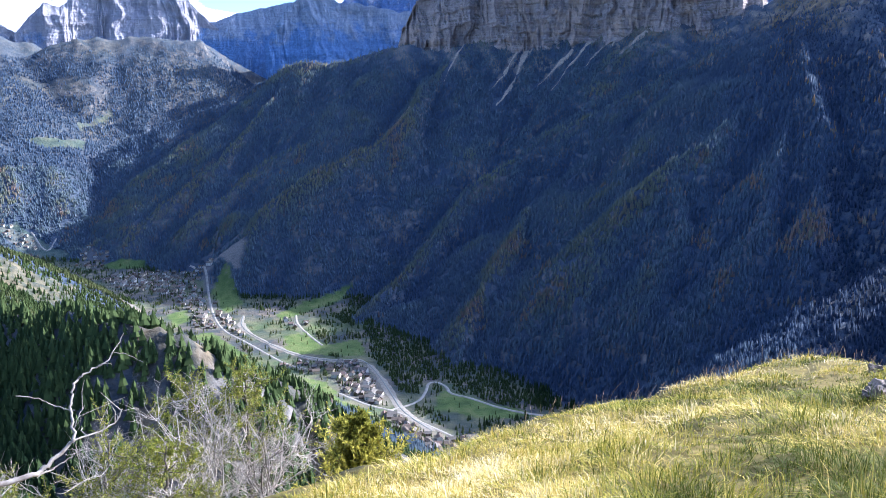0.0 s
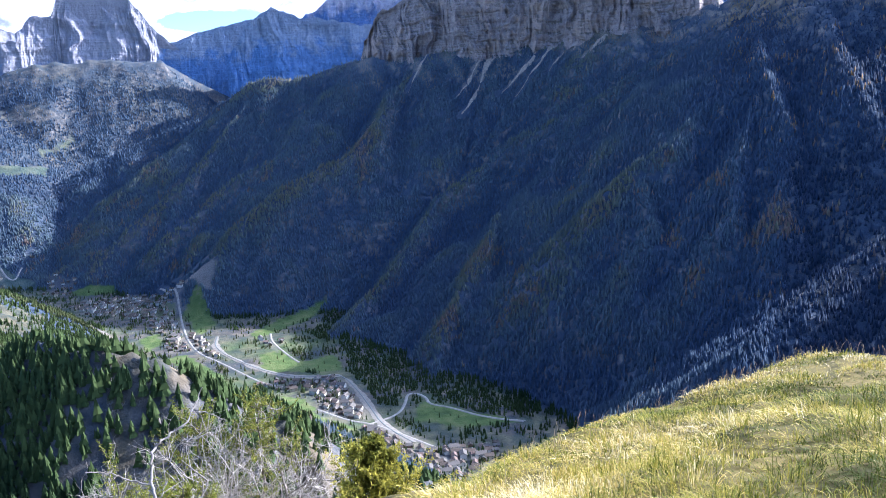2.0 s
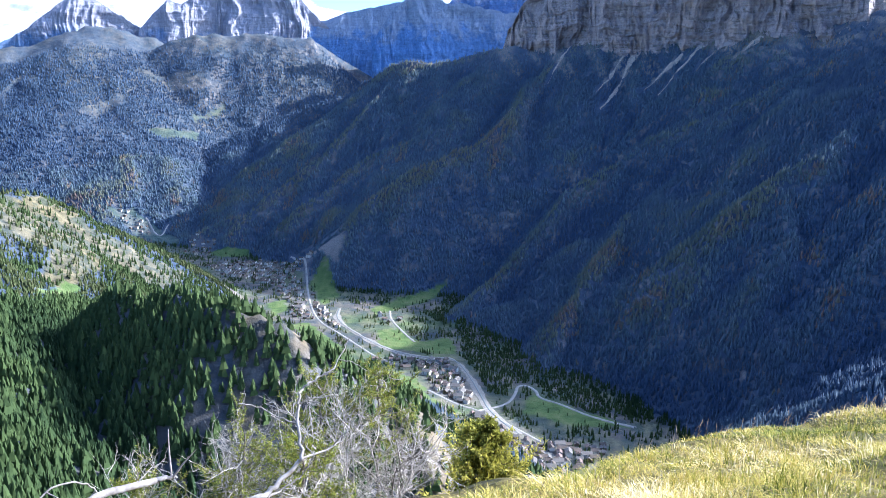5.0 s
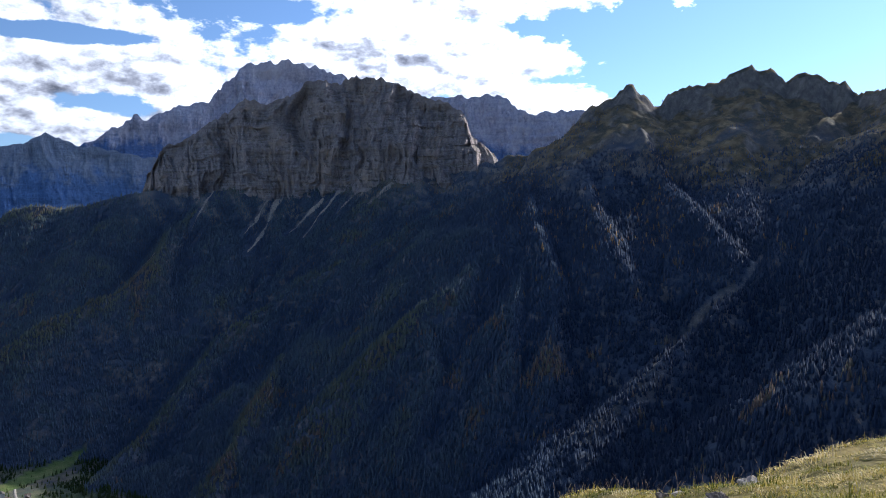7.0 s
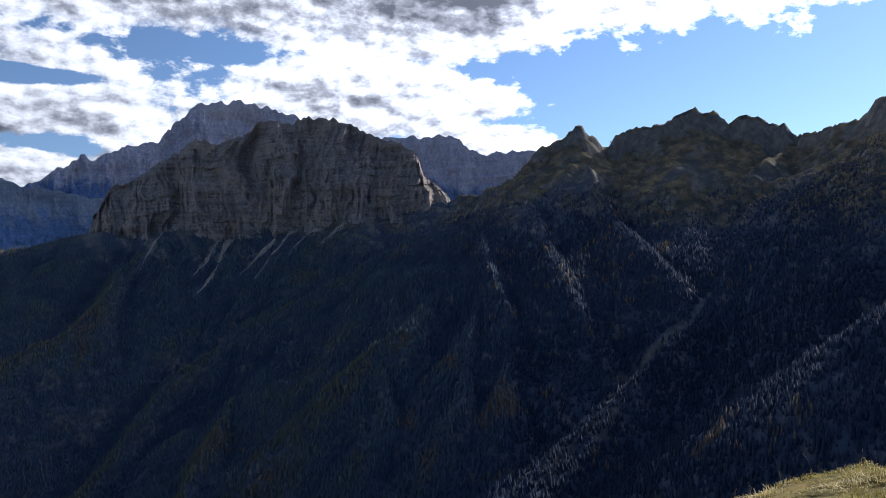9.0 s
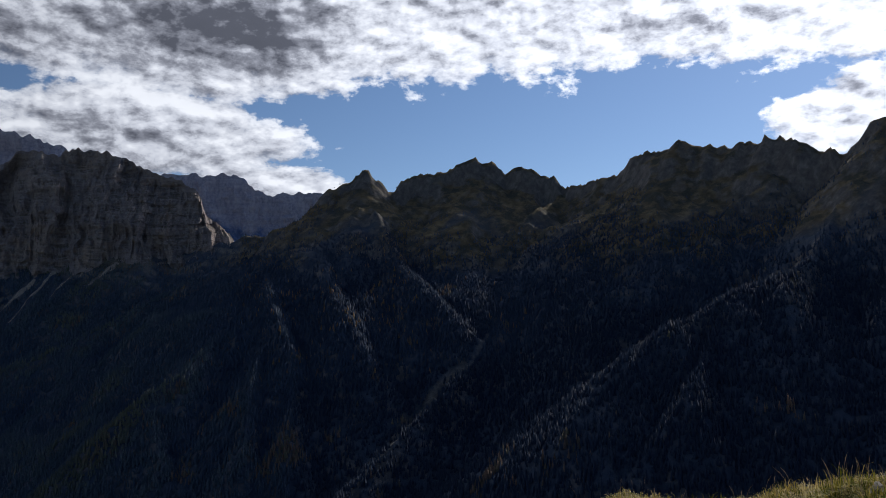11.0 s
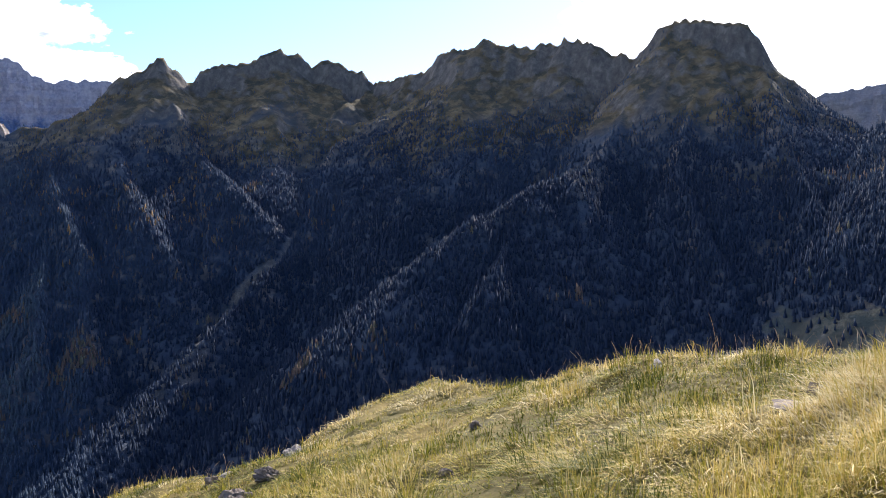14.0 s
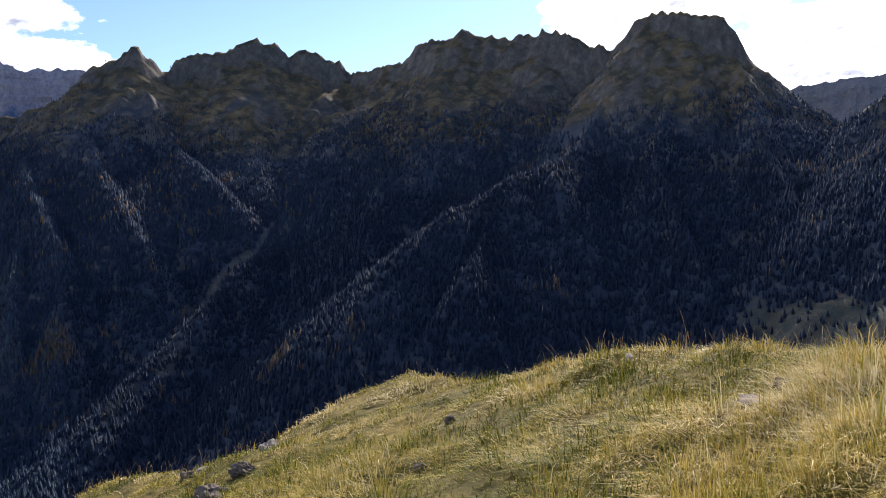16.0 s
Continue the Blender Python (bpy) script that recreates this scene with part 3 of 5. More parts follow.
COPSES = [  # groves
    [(-266, 2382), (-306, 2165), (-202, 1988), (-167, 1831), (-57, 1736), (30, 1583), (138, 1492), (155, 1708), (35, 1943), (-165, 2422)],
    [(-623, 2545), (-588, 2422), (-486, 2356), (-436, 2180), (-382, 2241), (-269, 2415), (-410, 2550)],
    [(-368, 2017), (-297, 2047), (-261, 1882), (-334, 1901)],
    [(-1178, 2810), (-875, 2736), (-885, 2701), (-1135, 2756)],
    [(-187, 1843), (-37, 1750), (-10, 1642), (-105, 1603)],
    [(15, 1774), (186, 1571), (169, 1519), (50, 1630)],
]
ROADS = [  # roads
    [(-872, 2693), (-791, 2593), (-712, 2359), (-646, 2172), (-584, 2041), (-508, 1956), (-423, 1847), (-367, 1779), (-315, 1746)],
    [(-110, 1512), (-57, 1551), (-43, 1618), (-42, 1660), (-25, 1672), (0, 1642), (4, 1600), (49, 1576), (124, 1499), (189, 1474)],
    [(-223, 1597), (-157, 1532), (-110, 1512), (-63, 1467), (13, 1384)],
    [(-422, 2190), (-405, 2108), (-334, 1968), (-304, 1918)],
    [(-1570, 3016), (-1475, 2930), (-1473, 3012)],
]
RIVERS = [  # gravel bed of the river
    [(-568, 2188), (-550, 2075), (-444, 1934), (-337, 1828), (-252, 1805), (-194, 1818), (-150, 1708), (-112, 1584), (-88, 1502), (-27, 1408)],
]
BARES = [  # bare strip
    [(-1081, 2473), (-954, 2292), (-871, 2215)],
]
SCREES = [  # scree runs
    [(330, 3235), (296, 3171), (244, 3049), (170, 2927)],
    [(560, 3120), (482, 3044), (359, 2892)],
    [(460, 3078), (384, 3016), (316, 2957)],
    [(274, 3209), (229, 3122), (162, 3030)],
    [(65, 3310), (31, 3244), (-14, 3136)],
    [(-136, 3013), (-172, 2993), (-207, 2961)],
    [(564, 3024), (527, 2994), (488, 2946)],
    [(700, 2960), (640, 2925), (590, 2880)],
    [(610, 3040), (585, 3000)],
]
STREAMS = [  # stream in the gorge
    [(1248, 1581), (1144, 1517), (1078, 1535), (997, 1504), (864, 1404)],
]


def in_any(x, y, outlines, wobble=14.0):
    hit = np.zeros(x.shape, bool)
    for q in outlines:
        xs, ys = [p[0] for p in q], [p[1] for p in q]
        box = (x > min(xs) - 30) & (x < max(xs) + 30) & (y > min(ys) - 30) & (y < max(ys) + 30)
        hit[box] |= soft_inside(x[box], y[box], q, wobble)
    return hit


def near_any(x, y, lines, reach):
    hit = np.zeros(x.shape, bool)
    for q in lines:
        xs, ys = [p[0] for p in q], [p[1] for p in q]
        box = (x > min(xs) - reach) & (x < max(xs) + reach) & (y > min(ys) - reach) & (y < max(ys) + reach)
        hit[box] |= to_line(x[box], y[box], q) < reach
    return hit

ROCK_CREST = [(-194, 3580, 244), (-124, 3555, 380), (-37, 3521, 401), (85, 3470, 482), (185, 3423, 561), (273, 3388, 532), (381, 3343, 581), (431,
    3321, 639), (552, 3264, 619), (652, 3205, 648), (754, 3141, 610), (822, 3090, 564), (907, 3024, 534), (980, 2962, 466), (1006, 2939, 387), (1071,
    2879, 317)]
ROCK_FOOT = [(-213, 3383, 118), (-35, 3321, 87), (191, 3214, 146), (316, 3163, 122), (519, 3066, 141), (707, 2946, 191), (884, 2803, 185), (1024,
    2681, 241)]
PEAK_FAR = [(-2840, 3981, 171), (-2713, 4068, 273), (-2577, 4156, 411), (-2504, 4200, 471), (-2415, 4252, 411), (-2333, 4297, 359), (-2205, 4365,
    273)]
PEAK_TOWER = [(-2237, 4315, 280), (-2100, 4383, 442), (-2031, 4415, 417), (-1961, 4447, 502), (-1868, 4487, 511), (-1836, 4500, 605), (-1789, 4519,
    657), (-1678, 4561, 640), (-1550, 4606, 648), (-1486, 4627, 580), (-1413, 4650, 468), (-1340, 4672, 391), (-1225, 4703, 289)]
BLUE_RIDGE = [(-1427, 4667, 307), (-1329, 4696, 367), (-1197, 4731, 418), (-1040, 4768, 453), (-889, 4798, 487), (-679, 4833, 427)]
WALL_FRONT = [(-948, 4348, 233), (-902, 4358, 311), (-834, 4371, 421), (-704, 4394, 507), (-565, 4414, 452), (-427, 4430, 436), (-233, 4444, 405), (0,
    4450, 350)]
WALL_CREST = [(-680, 4549, 402), (-529, 4570, 492), (-401, 4582, 565), (-313, 4589, 638), (-241, 4594, 622), (-185, 4596, 655), (-88, 4599, 704), (64,
    4600, 720), (144, 4598, 836), (257, 4593, 936), (385, 4584, 961), (640, 4555, 961), (799, 4530, 902), (1035, 4482, 811), (1229, 4433, 778), (1337,
    4401, 795), (1475, 4357, 786), (1618, 4306, 811), (1693, 4277, 745), (1812, 4228, 696), (2053, 4117, 712), (2300, 3984, 679)]
EAST_CREST = [(4041, 1471, 452), (4105, 1279, 513), (4150, 1127, 558), (4188, 975, 566), (4258, 598, 528)]

# ---- the ground ----
def build_ground():
    seen = np.radians(np.concatenate([np.arange(-84, 41, 0.23), np.arange(41, 276, 3.0)]))
    rings = np.concatenate([[0.005], np.geomspace(0.4, 22, 95)[:-1], np.geomspace(22, 330, 34)[:-1], np.geomspace(330, 1000, 75)[:-1], np.linspace(1000, 3900, 310)[:-1],
                            np.linspace(3900, 4930, 50)])
    r, b = np.meshgrid(rings, seen, indexing="ij")
    x, y = EYE[0] - r * np.sin(b), EYE[1] + r * np.cos(b)
    z = height(x, y)
    masks = ground_masks(x, y, z)
    steep = np.hypot(np.gradient(z, axis=0) / np.gradient(r, axis=0), np.gradient(z, axis=1) / (r * np.gradient(b, axis=1)))
    bare = np.clip((steep - 0.95 + 0.2 * fractal(x / 40, y / 40, 3, 83)) / 0.3, 0, 1) * np.clip((z - 200) / 120, 0, 1) * (r > 1200) * (r < 4000)
    masks["stony"] = np.maximum(masks["stony"], bare * 0.12)
    faces = lattice_faces(*x.shape, closed=True)
    verts = np.stack([x, y, z], -1).reshape(-1, 3)
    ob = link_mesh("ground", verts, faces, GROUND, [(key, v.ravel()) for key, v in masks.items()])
    return tagged(ob, "steep alpine land with forest floor, meadows and valley floor", "ground", kind="structure")


def ground_masks(x, y, z):
    r = np.hypot(x - EYE[0], y - EYE[1])
    lumps = fractal(x / 160, y / 160, 4, 81)
    turf = np.clip((z - np.where(x > 0.36 * r, 110, 235) + 150 * lumps) / 150, 0, 1) * (r > 1500) * ((r < 3900) & (x > -600))
    turf = np.maximum(turf, in_any(x, y, BROWNS[1:]) * np.where(x > 0, 0.4, np.where(r > 3000, 0.35, 0.8)) * (1 + 0.4 * np.clip(lumps, -1, 1)))
    turf = np.maximum(turf, in_any(x, y, BROWNS[:1]) * (0.85 + 0.2 * np.clip(lumps, -1, 1)))
    turf = np.maximum(turf, (to_line(x, y, [p[:2] for p in GRASS_SPUR]) < 26 + 14 * lumps) * 0.9)
    turf = np.maximum(turf, 0.6 * (r < 1150) * (0.8 + 0.4 * np.clip(lumps, -0.5, 0.5)))
    turf = np.maximum(turf, 0.6 * np.clip((VALLEY + 14 - z) / 6, 0, 1))
    # far ground made slightly paler through turf and meadow, as a haze lift
    turf = np.maximum(turf, 0.16 * np.clip((r - 3600) / 300, 0, 1) * (1 + 1.5 * np.clip(lumps, 0, 1)))
    floor = np.clip((VALLEY + 14 - z) / 6, 0, 1) * np.clip(0.22 + 0.3 * lumps + 0.2 * fractal(x / 40, y / 40, 3, 87), 0, 1)
    floor = np.maximum(floor, 0.05 * np.clip((r - 3850) / 250, 0, 1) * (0.6 + 0.4 * lumps))
    meadow = np.maximum(floor, in_any(x, y, FIELDS, 6.0) * np.where(r > 3200, 0.35, 0.95))
    meadow = np.maximum(meadow, 0.14 * in_any(x, y, BROWNS[:1] + BROWNS[4:5]))
    stony = np.maximum(in_any(x, y, PALES[1:2], 12.0) * 0.6, in_any(x, y, TOWNS, 10.0) * (0.28 + 0.12 * fractal(x / 25, y / 25, 2, 88)))
    stony = np.maximum(stony, near_any(x, y, BARES, 12) * 0.8)
    stony = np.maximum(stony, near_any(x, y, STREAMS, 5) * 0.4)
    # fans of rubble at the foot of the massif
    fans = np.clip(2.6 * fractal(x / 34 + y / 90, y / 210, 3, 97) - 0.3, 0, 0.6)
    away = np.where(y > 2600, to_line(x, y, [p[:2] for p in ROCK_FOOT]), 999)
    stony = np.maximum(stony, fans * np.clip((120 + 100 * lumps - away) / 50, 0, 1))
    return {"turf": turf, "meadow": meadow * (1 - stony), "stony": stony, "sward": np.clip((120 - r) / 60, 0, 1)}


build_ground()


# ---- the rock mountains ----
def rounded(line, steps):
    p = np.array(line, float)
    far = np.concatenate([[0], np.cumsum(np.linalg.norm(np.diff(p, axis=0), axis=1))])
    s = np.linspace(0, far[-1], steps)
    return np.stack([np.interp(s, far, p[:, i]) for i in range(3)], 1), s


def rock_mountain(name, crest, foot, cols, rows, relief, jag, mat, label, size=1.0, ledge=0.25, seed=0, behind=350.0, beds=1.0, sink=0.0, shelf=0.0, toes=0.9):
    """A wall of rock between the line of its foot and its crest, cut by upright chimneys and level beds, with a slope behind."""
    top, s = rounded(crest, cols)
    if isinstance(foot, (int, float)):
        low = top.copy()
        low[:, 2] = foot
        out = low[:, :2] / np.linalg.norm(low[:, :2], axis=1, keepdims=True)
        low[:, :2] -= out * (top[:, 2:] - foot) * 0.2
    else:
        low, low_s = rounded(foot, cols)
        low[:, 2] += jag * (toes * fractal(low_s / (90 * size), low_s * 0, 3, seed + 41) - 0.5)
    out = top[:, :2] / np.linalg.norm(top[:, :2], axis=1, keepdims=True)
    teeth = jag * (sharp(s / (60 * size), s * 0 + seed, 3, seed + 3) - 0.75) + jag * 0.5 * fractal(s / (22 * size), s * 0, 2, seed + 5)
    top[:, 2] += teeth
    v = np.linspace(0, 1, rows)[:, None]
    rise = v + ledge * np.sin(v * 2 * np.pi * 1.5) / (2 * np.pi * 1.5)
    z = low[None, :, 2] + (top[None, :, 2] - low[None, :, 2]) * v
    x = low[None, :, 0] + (top[None, :, 0] - low[None, :, 0]) * rise
    y = low[None, :, 1] + (top[None, :, 1] - low[None, :, 1]) * rise
    ss = s[None, :] + 0 * z
    bow = 0.6 * plane_noise(ss / (140 * size), z / (150 * size), seed) + 0.25 * plane_noise(ss / (40 * size), z / (50 * size), seed + 1)
    tower = sharp(ss / (210 * size) + bow * 0.5, z / (700 * size), 2, seed + 7)
    chimney = sharp(ss / (72 * size) + bow, z / (300 * size), 3, seed + 9)
    small = sharp(ss / (24 * size) + bow, z / (45 * size), 3, seed + 17)
    bed = fractal(z / (20 * size) + 1.2 * bow, ss / (200 * size), 3, seed + 23)
    push = relief * ((tower - 0.65) * 1.4 + (chimney - 0.7) * (1.25 - 0.9 * min(shelf, 0.6)) + 0.45 * (small - 0.6) + beds * 0.13 * bed)
    level = z / (38 * size) + 0.5 * bow + 1.6 * plane_noise(ss / (330 * size), z * 0, seed + 31)
    step = level - np.floor(level)
    push = push + relief * shelf * (0.5 - step ** 2.5) * np.clip(0.35 + 1.3 * plane_noise(ss / (75 * size), np.floor(level) * 3.7, seed + 33), 0, 1.2)
    fade = np.clip(v * 12, 0, 1) * np.clip((1 - v) * 10, 0.15, 1)
    push = push - sink * (1 - np.clip(np.minimum(s, s[-1] - s) / (s[-1] * 0.22) + 0.35 * plane_noise(s / 9, s * 0, seed), 0, 1))[None, :] - sink * np.clip(0.3 - v, 0, 1)
    x, y = x - out[None, :, 0] * push * fade, y - out[None, :, 1] * push * fade
    back = []
    for w in (0.08, 0.3, 0.6, 1.0):
        back.append(np.stack([top[:, 0] + out[:, 0] * behind * w, top[:, 1] + out[:, 1] * behind * w,
                              top[:, 2] + (low[:, 2] - 60 - top[:, 2]) * w ** 1.3], -1))
    grid = np.concatenate([np.stack([x, y, z], -1), np.array(back)], 0)
    ob = link_mesh(name, grid.reshape(-1, 3), lattice_faces(*grid.shape[:2]), mat, smooth=False)
    return tagged(ob, label, "mountain", kind="structure")


rock_mountain("rock_massif", ROCK_CREST, ROCK_FOOT, 540, 160, 66, 15, ROCK, "brown-grey limestone massif with sheer gullied walls above the forest", 1.0, 0.5, 1, shelf=0.11, toes=1.6)
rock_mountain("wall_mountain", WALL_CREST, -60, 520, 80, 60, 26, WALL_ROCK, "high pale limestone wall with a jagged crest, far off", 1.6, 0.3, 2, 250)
rock_mountain("wooded_peak", WALL_FRONT, -150, 220, 60, 36, 14, HAZE_BLUE_ROCK, "haze-blue wooded peak with rocky upper faces, far off", 1.6, 0.2, 3, 150)
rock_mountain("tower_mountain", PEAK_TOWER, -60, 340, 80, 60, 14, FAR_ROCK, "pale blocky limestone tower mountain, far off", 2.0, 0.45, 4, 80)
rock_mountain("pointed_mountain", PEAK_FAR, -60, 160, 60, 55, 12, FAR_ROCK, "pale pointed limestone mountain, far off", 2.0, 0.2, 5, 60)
rock_mountain("blue_ridge", BLUE_RIDGE, -40, 120, 24, 40, 10, HAZE_BLUE_ROCK, "long haze-blue ridge on the horizon", 2.5, 0.1, 6, 30)
rock_mountain("east_mountain", EAST_CREST, 60, 160, 50, 60, 22, FAR_ROCK, "pale haze-blue rock mountains far beyond the eastern shoulder", 2.0, 0.3, 7, 200)
KNOLL_TOP = [(-216, 508, -156), (-204, 505, -153), (-194, 505, -153), (-178, 503, -157), (-162, 498, -165), (-152, 493, -178)]
KNOLL_FOOT = [(-208, 462, -196), (-192, 455, -200), (-173, 450, -203), (-156, 452, -206), (-148, 462, -203), (-146, 478, -203)]
KNOLL_FOOT = [(a, b, float(height(np.array([a * 1.0]), np.array([b * 1.0]))[0]) - 7) for a, b, _ in KNOLL_FOOT]
rock_mountain("knoll_cliff", KNOLL_TOP, KNOLL_FOOT, 170, 90, 9, 4, CLIFF, "grey broken limestone cliff on the wooded knoll", 0.16, 0.4, 8, 30.0, sink=22.0)


# ---- woods ----
def crown_shape(tiers, points, rng):
    """One conifer of height 1: ragged skirts one above the other. Vertices and triangles."""
    verts, faces = [], []
    for i in range(tiers):
        low, high = 0.06 + 0.94 * i / tiers * 0.92, 0.06 + 0.94 * min(1.0, (i + 1.7) / tiers)
        high = 1.0 if i == tiers - 1 else high
        wide = 0.2 * (1 - i / tiers) ** 0.85 + 0.02
        base = len(verts)
        for j in range(points):
            a = 2 * math.pi * (j + 0.5 * (i % 2)) / points
            w = wide * (rng.uniform(0.85, 1.2) if j % 2 else rng.uniform(0.5, 0.85))
            verts.append((w * math.cos(a), w * math.sin(a), low + rng.uniform(-0.02, 0.02) - (0.02 if j % 2 else 0)))
        verts.append((0, 0, high))
        faces += [(base + j, base + (j + 1) % points, base + points) for j in range(points)]
    return np.array(verts), np.array(faces)


def stand_of_trees(name, x, y, z, tall, tint, tiers, points, label, seed, mat, stout=1.0, smooth=False):
    rng = np.random.default_rng(seed)
    kinds = [crown_shape(tiers, points, random.Random(seed + q)) for q in range(6)]
    pick = rng.integers(0, 6, len(x))
    V, F, T, base = [], [], [], 0
    for q, (v, f) in enumerate(kinds):
        k = np.nonzero(pick == q)[0]
        if not len(k):
            continue
        turn = rng.uniform(0, 6.28, len(k))
        c, s = np.cos(turn), np.sin(turn)
        wide = stout * tall[k] * rng.uniform(0.8, 1.25, len(k))
        lean = rng.normal(0, 0.025, (2, len(k)))
        px = x[k, None] + (v[None, :, 0] * c[:, None] - v[None, :, 1] * s[:, None]) * wide[:, None] + v[None, :, 2] * (tall[k] * lean[0])[:, None]
        py = y[k, None] + (v[None, :, 0] * s[:, None] + v[None, :, 1] * c[:, None]) * wide[:, None] + v[None, :, 2] * (tall[k] * lean[1])[:, None]
        pz = z[k, None] - 0.6 + v[None, :, 2] * tall[k, None]
        V.append(np.stack([px, py, pz], -1).reshape(-1, 3))
        F.append((f[None] + (base + np.arange(len(k)) * len(v))[:, None, None]).reshape(-1, 3))
        T.append(np.repeat(tint[k], len(v)))
        base += len(k) * len(v)
    ob = link_mesh(name, np.concatenate(V), np.concatenate(F), mat, [("tint", np.concatenate(T))], smooth=smooth)
    return tagged(ob, label, "woods", kind="stuff")


def wooded(x, y, z):
    """How densely the land is wooded, 0 to 1."""
    r = np.hypot(x, y)
    lumps, small = fractal(x / 210, y / 210, 4, 91), fractal(x / 45, y / 45, 3, 95)
    d = np.clip(0.95 + 0.3 * lumps + 0.2 * small, 0.3, 1)
    right = x / r > 0.36
    line = np.where(right, 265 + 170 * lumps, 165 + 40 * lumps)
    d = d * np.clip((line + 100 - z) / 200, 0.012, 1)
    flat = z < VALLEY + 7
    d = np.where(flat, 0.07 + 0.75 * np.clip(small - 0.2, 0, 1), d)
    d = np.where(in_any(x, y, COPSES), 0.75, d)
    d = np.where(in_any(x, y, BROWNS[:1] + BROWNS[2:]), d * 0.22, d)
    d = np.where(in_any(x, y, BROWNS[1:2]), d * 0.45, d)
    d = np.where(in_any(x, y, FIELDS, 5.0), 0.012, d)
    d = np.where(in_any(x, y, BROWNS[4:5], 8.0), 0.1, d)
    d = np.where(in_any(x, y, BROWNS[-1:], 5.0), 0.06, d)
    d = np.where(in_any(x, y, TOWNS, 5.0), 0.2, d)
    d = np.where(in_any(x, y, PALES[1:]) | near_any(x, y, ROADS, 11) | near_any(x, y, RIVERS, 20) | near_any(x, y, SCREES, 11) | near_any(x, y, STREAMS, 8)
                 | near_any(x, y, BARES, 14), 0, d)
    d = np.where(to_line(x, y, [p[:2] for p in GRASS_SPUR]) < 26, 0.2, d)
    d = np.where(inside(x, y, [p[:2] for p in KNOLL_TOP] + [p[:2] for p in KNOLL_FOOT[::-1]]), 0.3, d)
    return d


def sheltered(x, y, z):
    """Which places can be looked at from the summit meadow over the land between."""
    bearings, rings = np.radians(np.arange(-84, 42, 0.4)), np.arange(300, 4900, 15.0)
    r, b = np.meshgrid(rings, bearings, indexing="ij")
    slope = land(-r * np.sin(b), r * np.cos(b)) / r
    top = np.maximum.accumulate(slope, axis=0)
    i = np.clip(((np.hypot(x, y) - 300) / 15).astype(int) - 2, 0, len(rings) - 1)
    j = np.clip(((np.degrees(np.arctan2(-x, y)) + 84) / 0.4).round().astype(int), 0, len(bearings) - 1)
    return (z + 20) / np.hypot(x, y) < top[i, j] - 0.004


def plant_woods():
    rng = np.random.default_rng(7)
    n_all = 760000
    r = np.sqrt(rng.uniform(330 ** 2, 4560 ** 2, n_all))
    b = np.radians(rng.uniform(-83, 40, n_all))
    extra = 17000                                                             # the close slopes stand thicker
    r = np.concatenate([r, np.sqrt(rng.uniform(300 ** 2, 1150 ** 2, extra))])
    b = np.concatenate([b, np.radians(rng.uniform(5, 40, extra))])
    x, y = -r * np.sin(b), r * np.cos(b)
    z = land(x, y)
    keep = rng.uniform(0, 1, len(x)) < wooded(x, y, z) * np.clip(1.25 - r / 6000, 0.3, 1) * np.where(r < 1150, np.where(np.degrees(b) > 8, 0.95, 0.3), 1)
    hidden = sheltered(x, y, z) & (rng.uniform(0, 1, len(x)) > 0.05)
    keep &= ~hidden
    deg = np.degrees(b)                                                       # out of sight under the brink
    rim = np.interp(deg, [q[0] for q in BRINK[::-1]], [q[1] for q in BRINK[::-1]])
    rim_z = meadow_height(EYE[0] - rim * np.sin(b), EYE[1] + rim * np.cos(b)) - 0.15
    keep &= (deg > 12) | ((z + 20) / r > rim_z / rim - 0.03)
    x, y, z, r = x[keep], y[keep], z[keep], r[keep]
    patch, grove = fractal(x / 260, y / 260, 3, 101), fractal(x / 60, y / 60, 3, 105)
    blend = np.clip((x / r - 0.22) / 0.25, 0, 1)                               # darker to the right: deeper shade and thinner haze put into the tint
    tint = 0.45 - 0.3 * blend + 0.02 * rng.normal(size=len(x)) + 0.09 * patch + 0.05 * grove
    bare = (patch * 0.6 + grove * 0.8 + 0.2 * rng.normal(size=len(x))) > np.where(r < 1150, 9, 0.95)              # bare or reddish larches
    tint = np.where(bare, rng.uniform(0.66, 0.8, len(x)), tint)
    aim = np.exp(-((x / r - 0.48) / 0.1) ** 2) * np.clip((z + 150) / 350, 0, 1)
    golden = rng.uniform(0, 1, len(x)) < np.clip(aim * (0.1 + 0.4 * grove), 0, 0.5)
    tint = np.where(golden, rng.uniform(0.72, 1.0, len(x)), tint)
    tall = np.clip(rng.normal(13.5, 3.2, len(x)), 6, 22) * np.clip(1 - (z - 50) / 500, 0.5, 1)
    tall = np.where(z < VALLEY + 8, tall * 0.75, tall)
    tall = np.where(r < 1150, tall * 0.82, tall)
    reach = 90.0                                                              # light on the ribs and shade in the gullies put into the tint
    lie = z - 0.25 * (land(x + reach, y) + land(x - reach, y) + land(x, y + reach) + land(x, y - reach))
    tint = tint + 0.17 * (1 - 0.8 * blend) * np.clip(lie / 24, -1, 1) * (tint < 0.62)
    # farthest trees held to the bluest tints, in place of haze
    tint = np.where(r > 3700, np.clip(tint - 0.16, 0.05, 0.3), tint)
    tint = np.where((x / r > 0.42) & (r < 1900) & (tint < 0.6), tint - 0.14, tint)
    close = r < 1150
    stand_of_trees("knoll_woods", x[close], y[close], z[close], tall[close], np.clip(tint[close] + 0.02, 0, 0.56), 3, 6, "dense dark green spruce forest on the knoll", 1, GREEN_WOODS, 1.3)
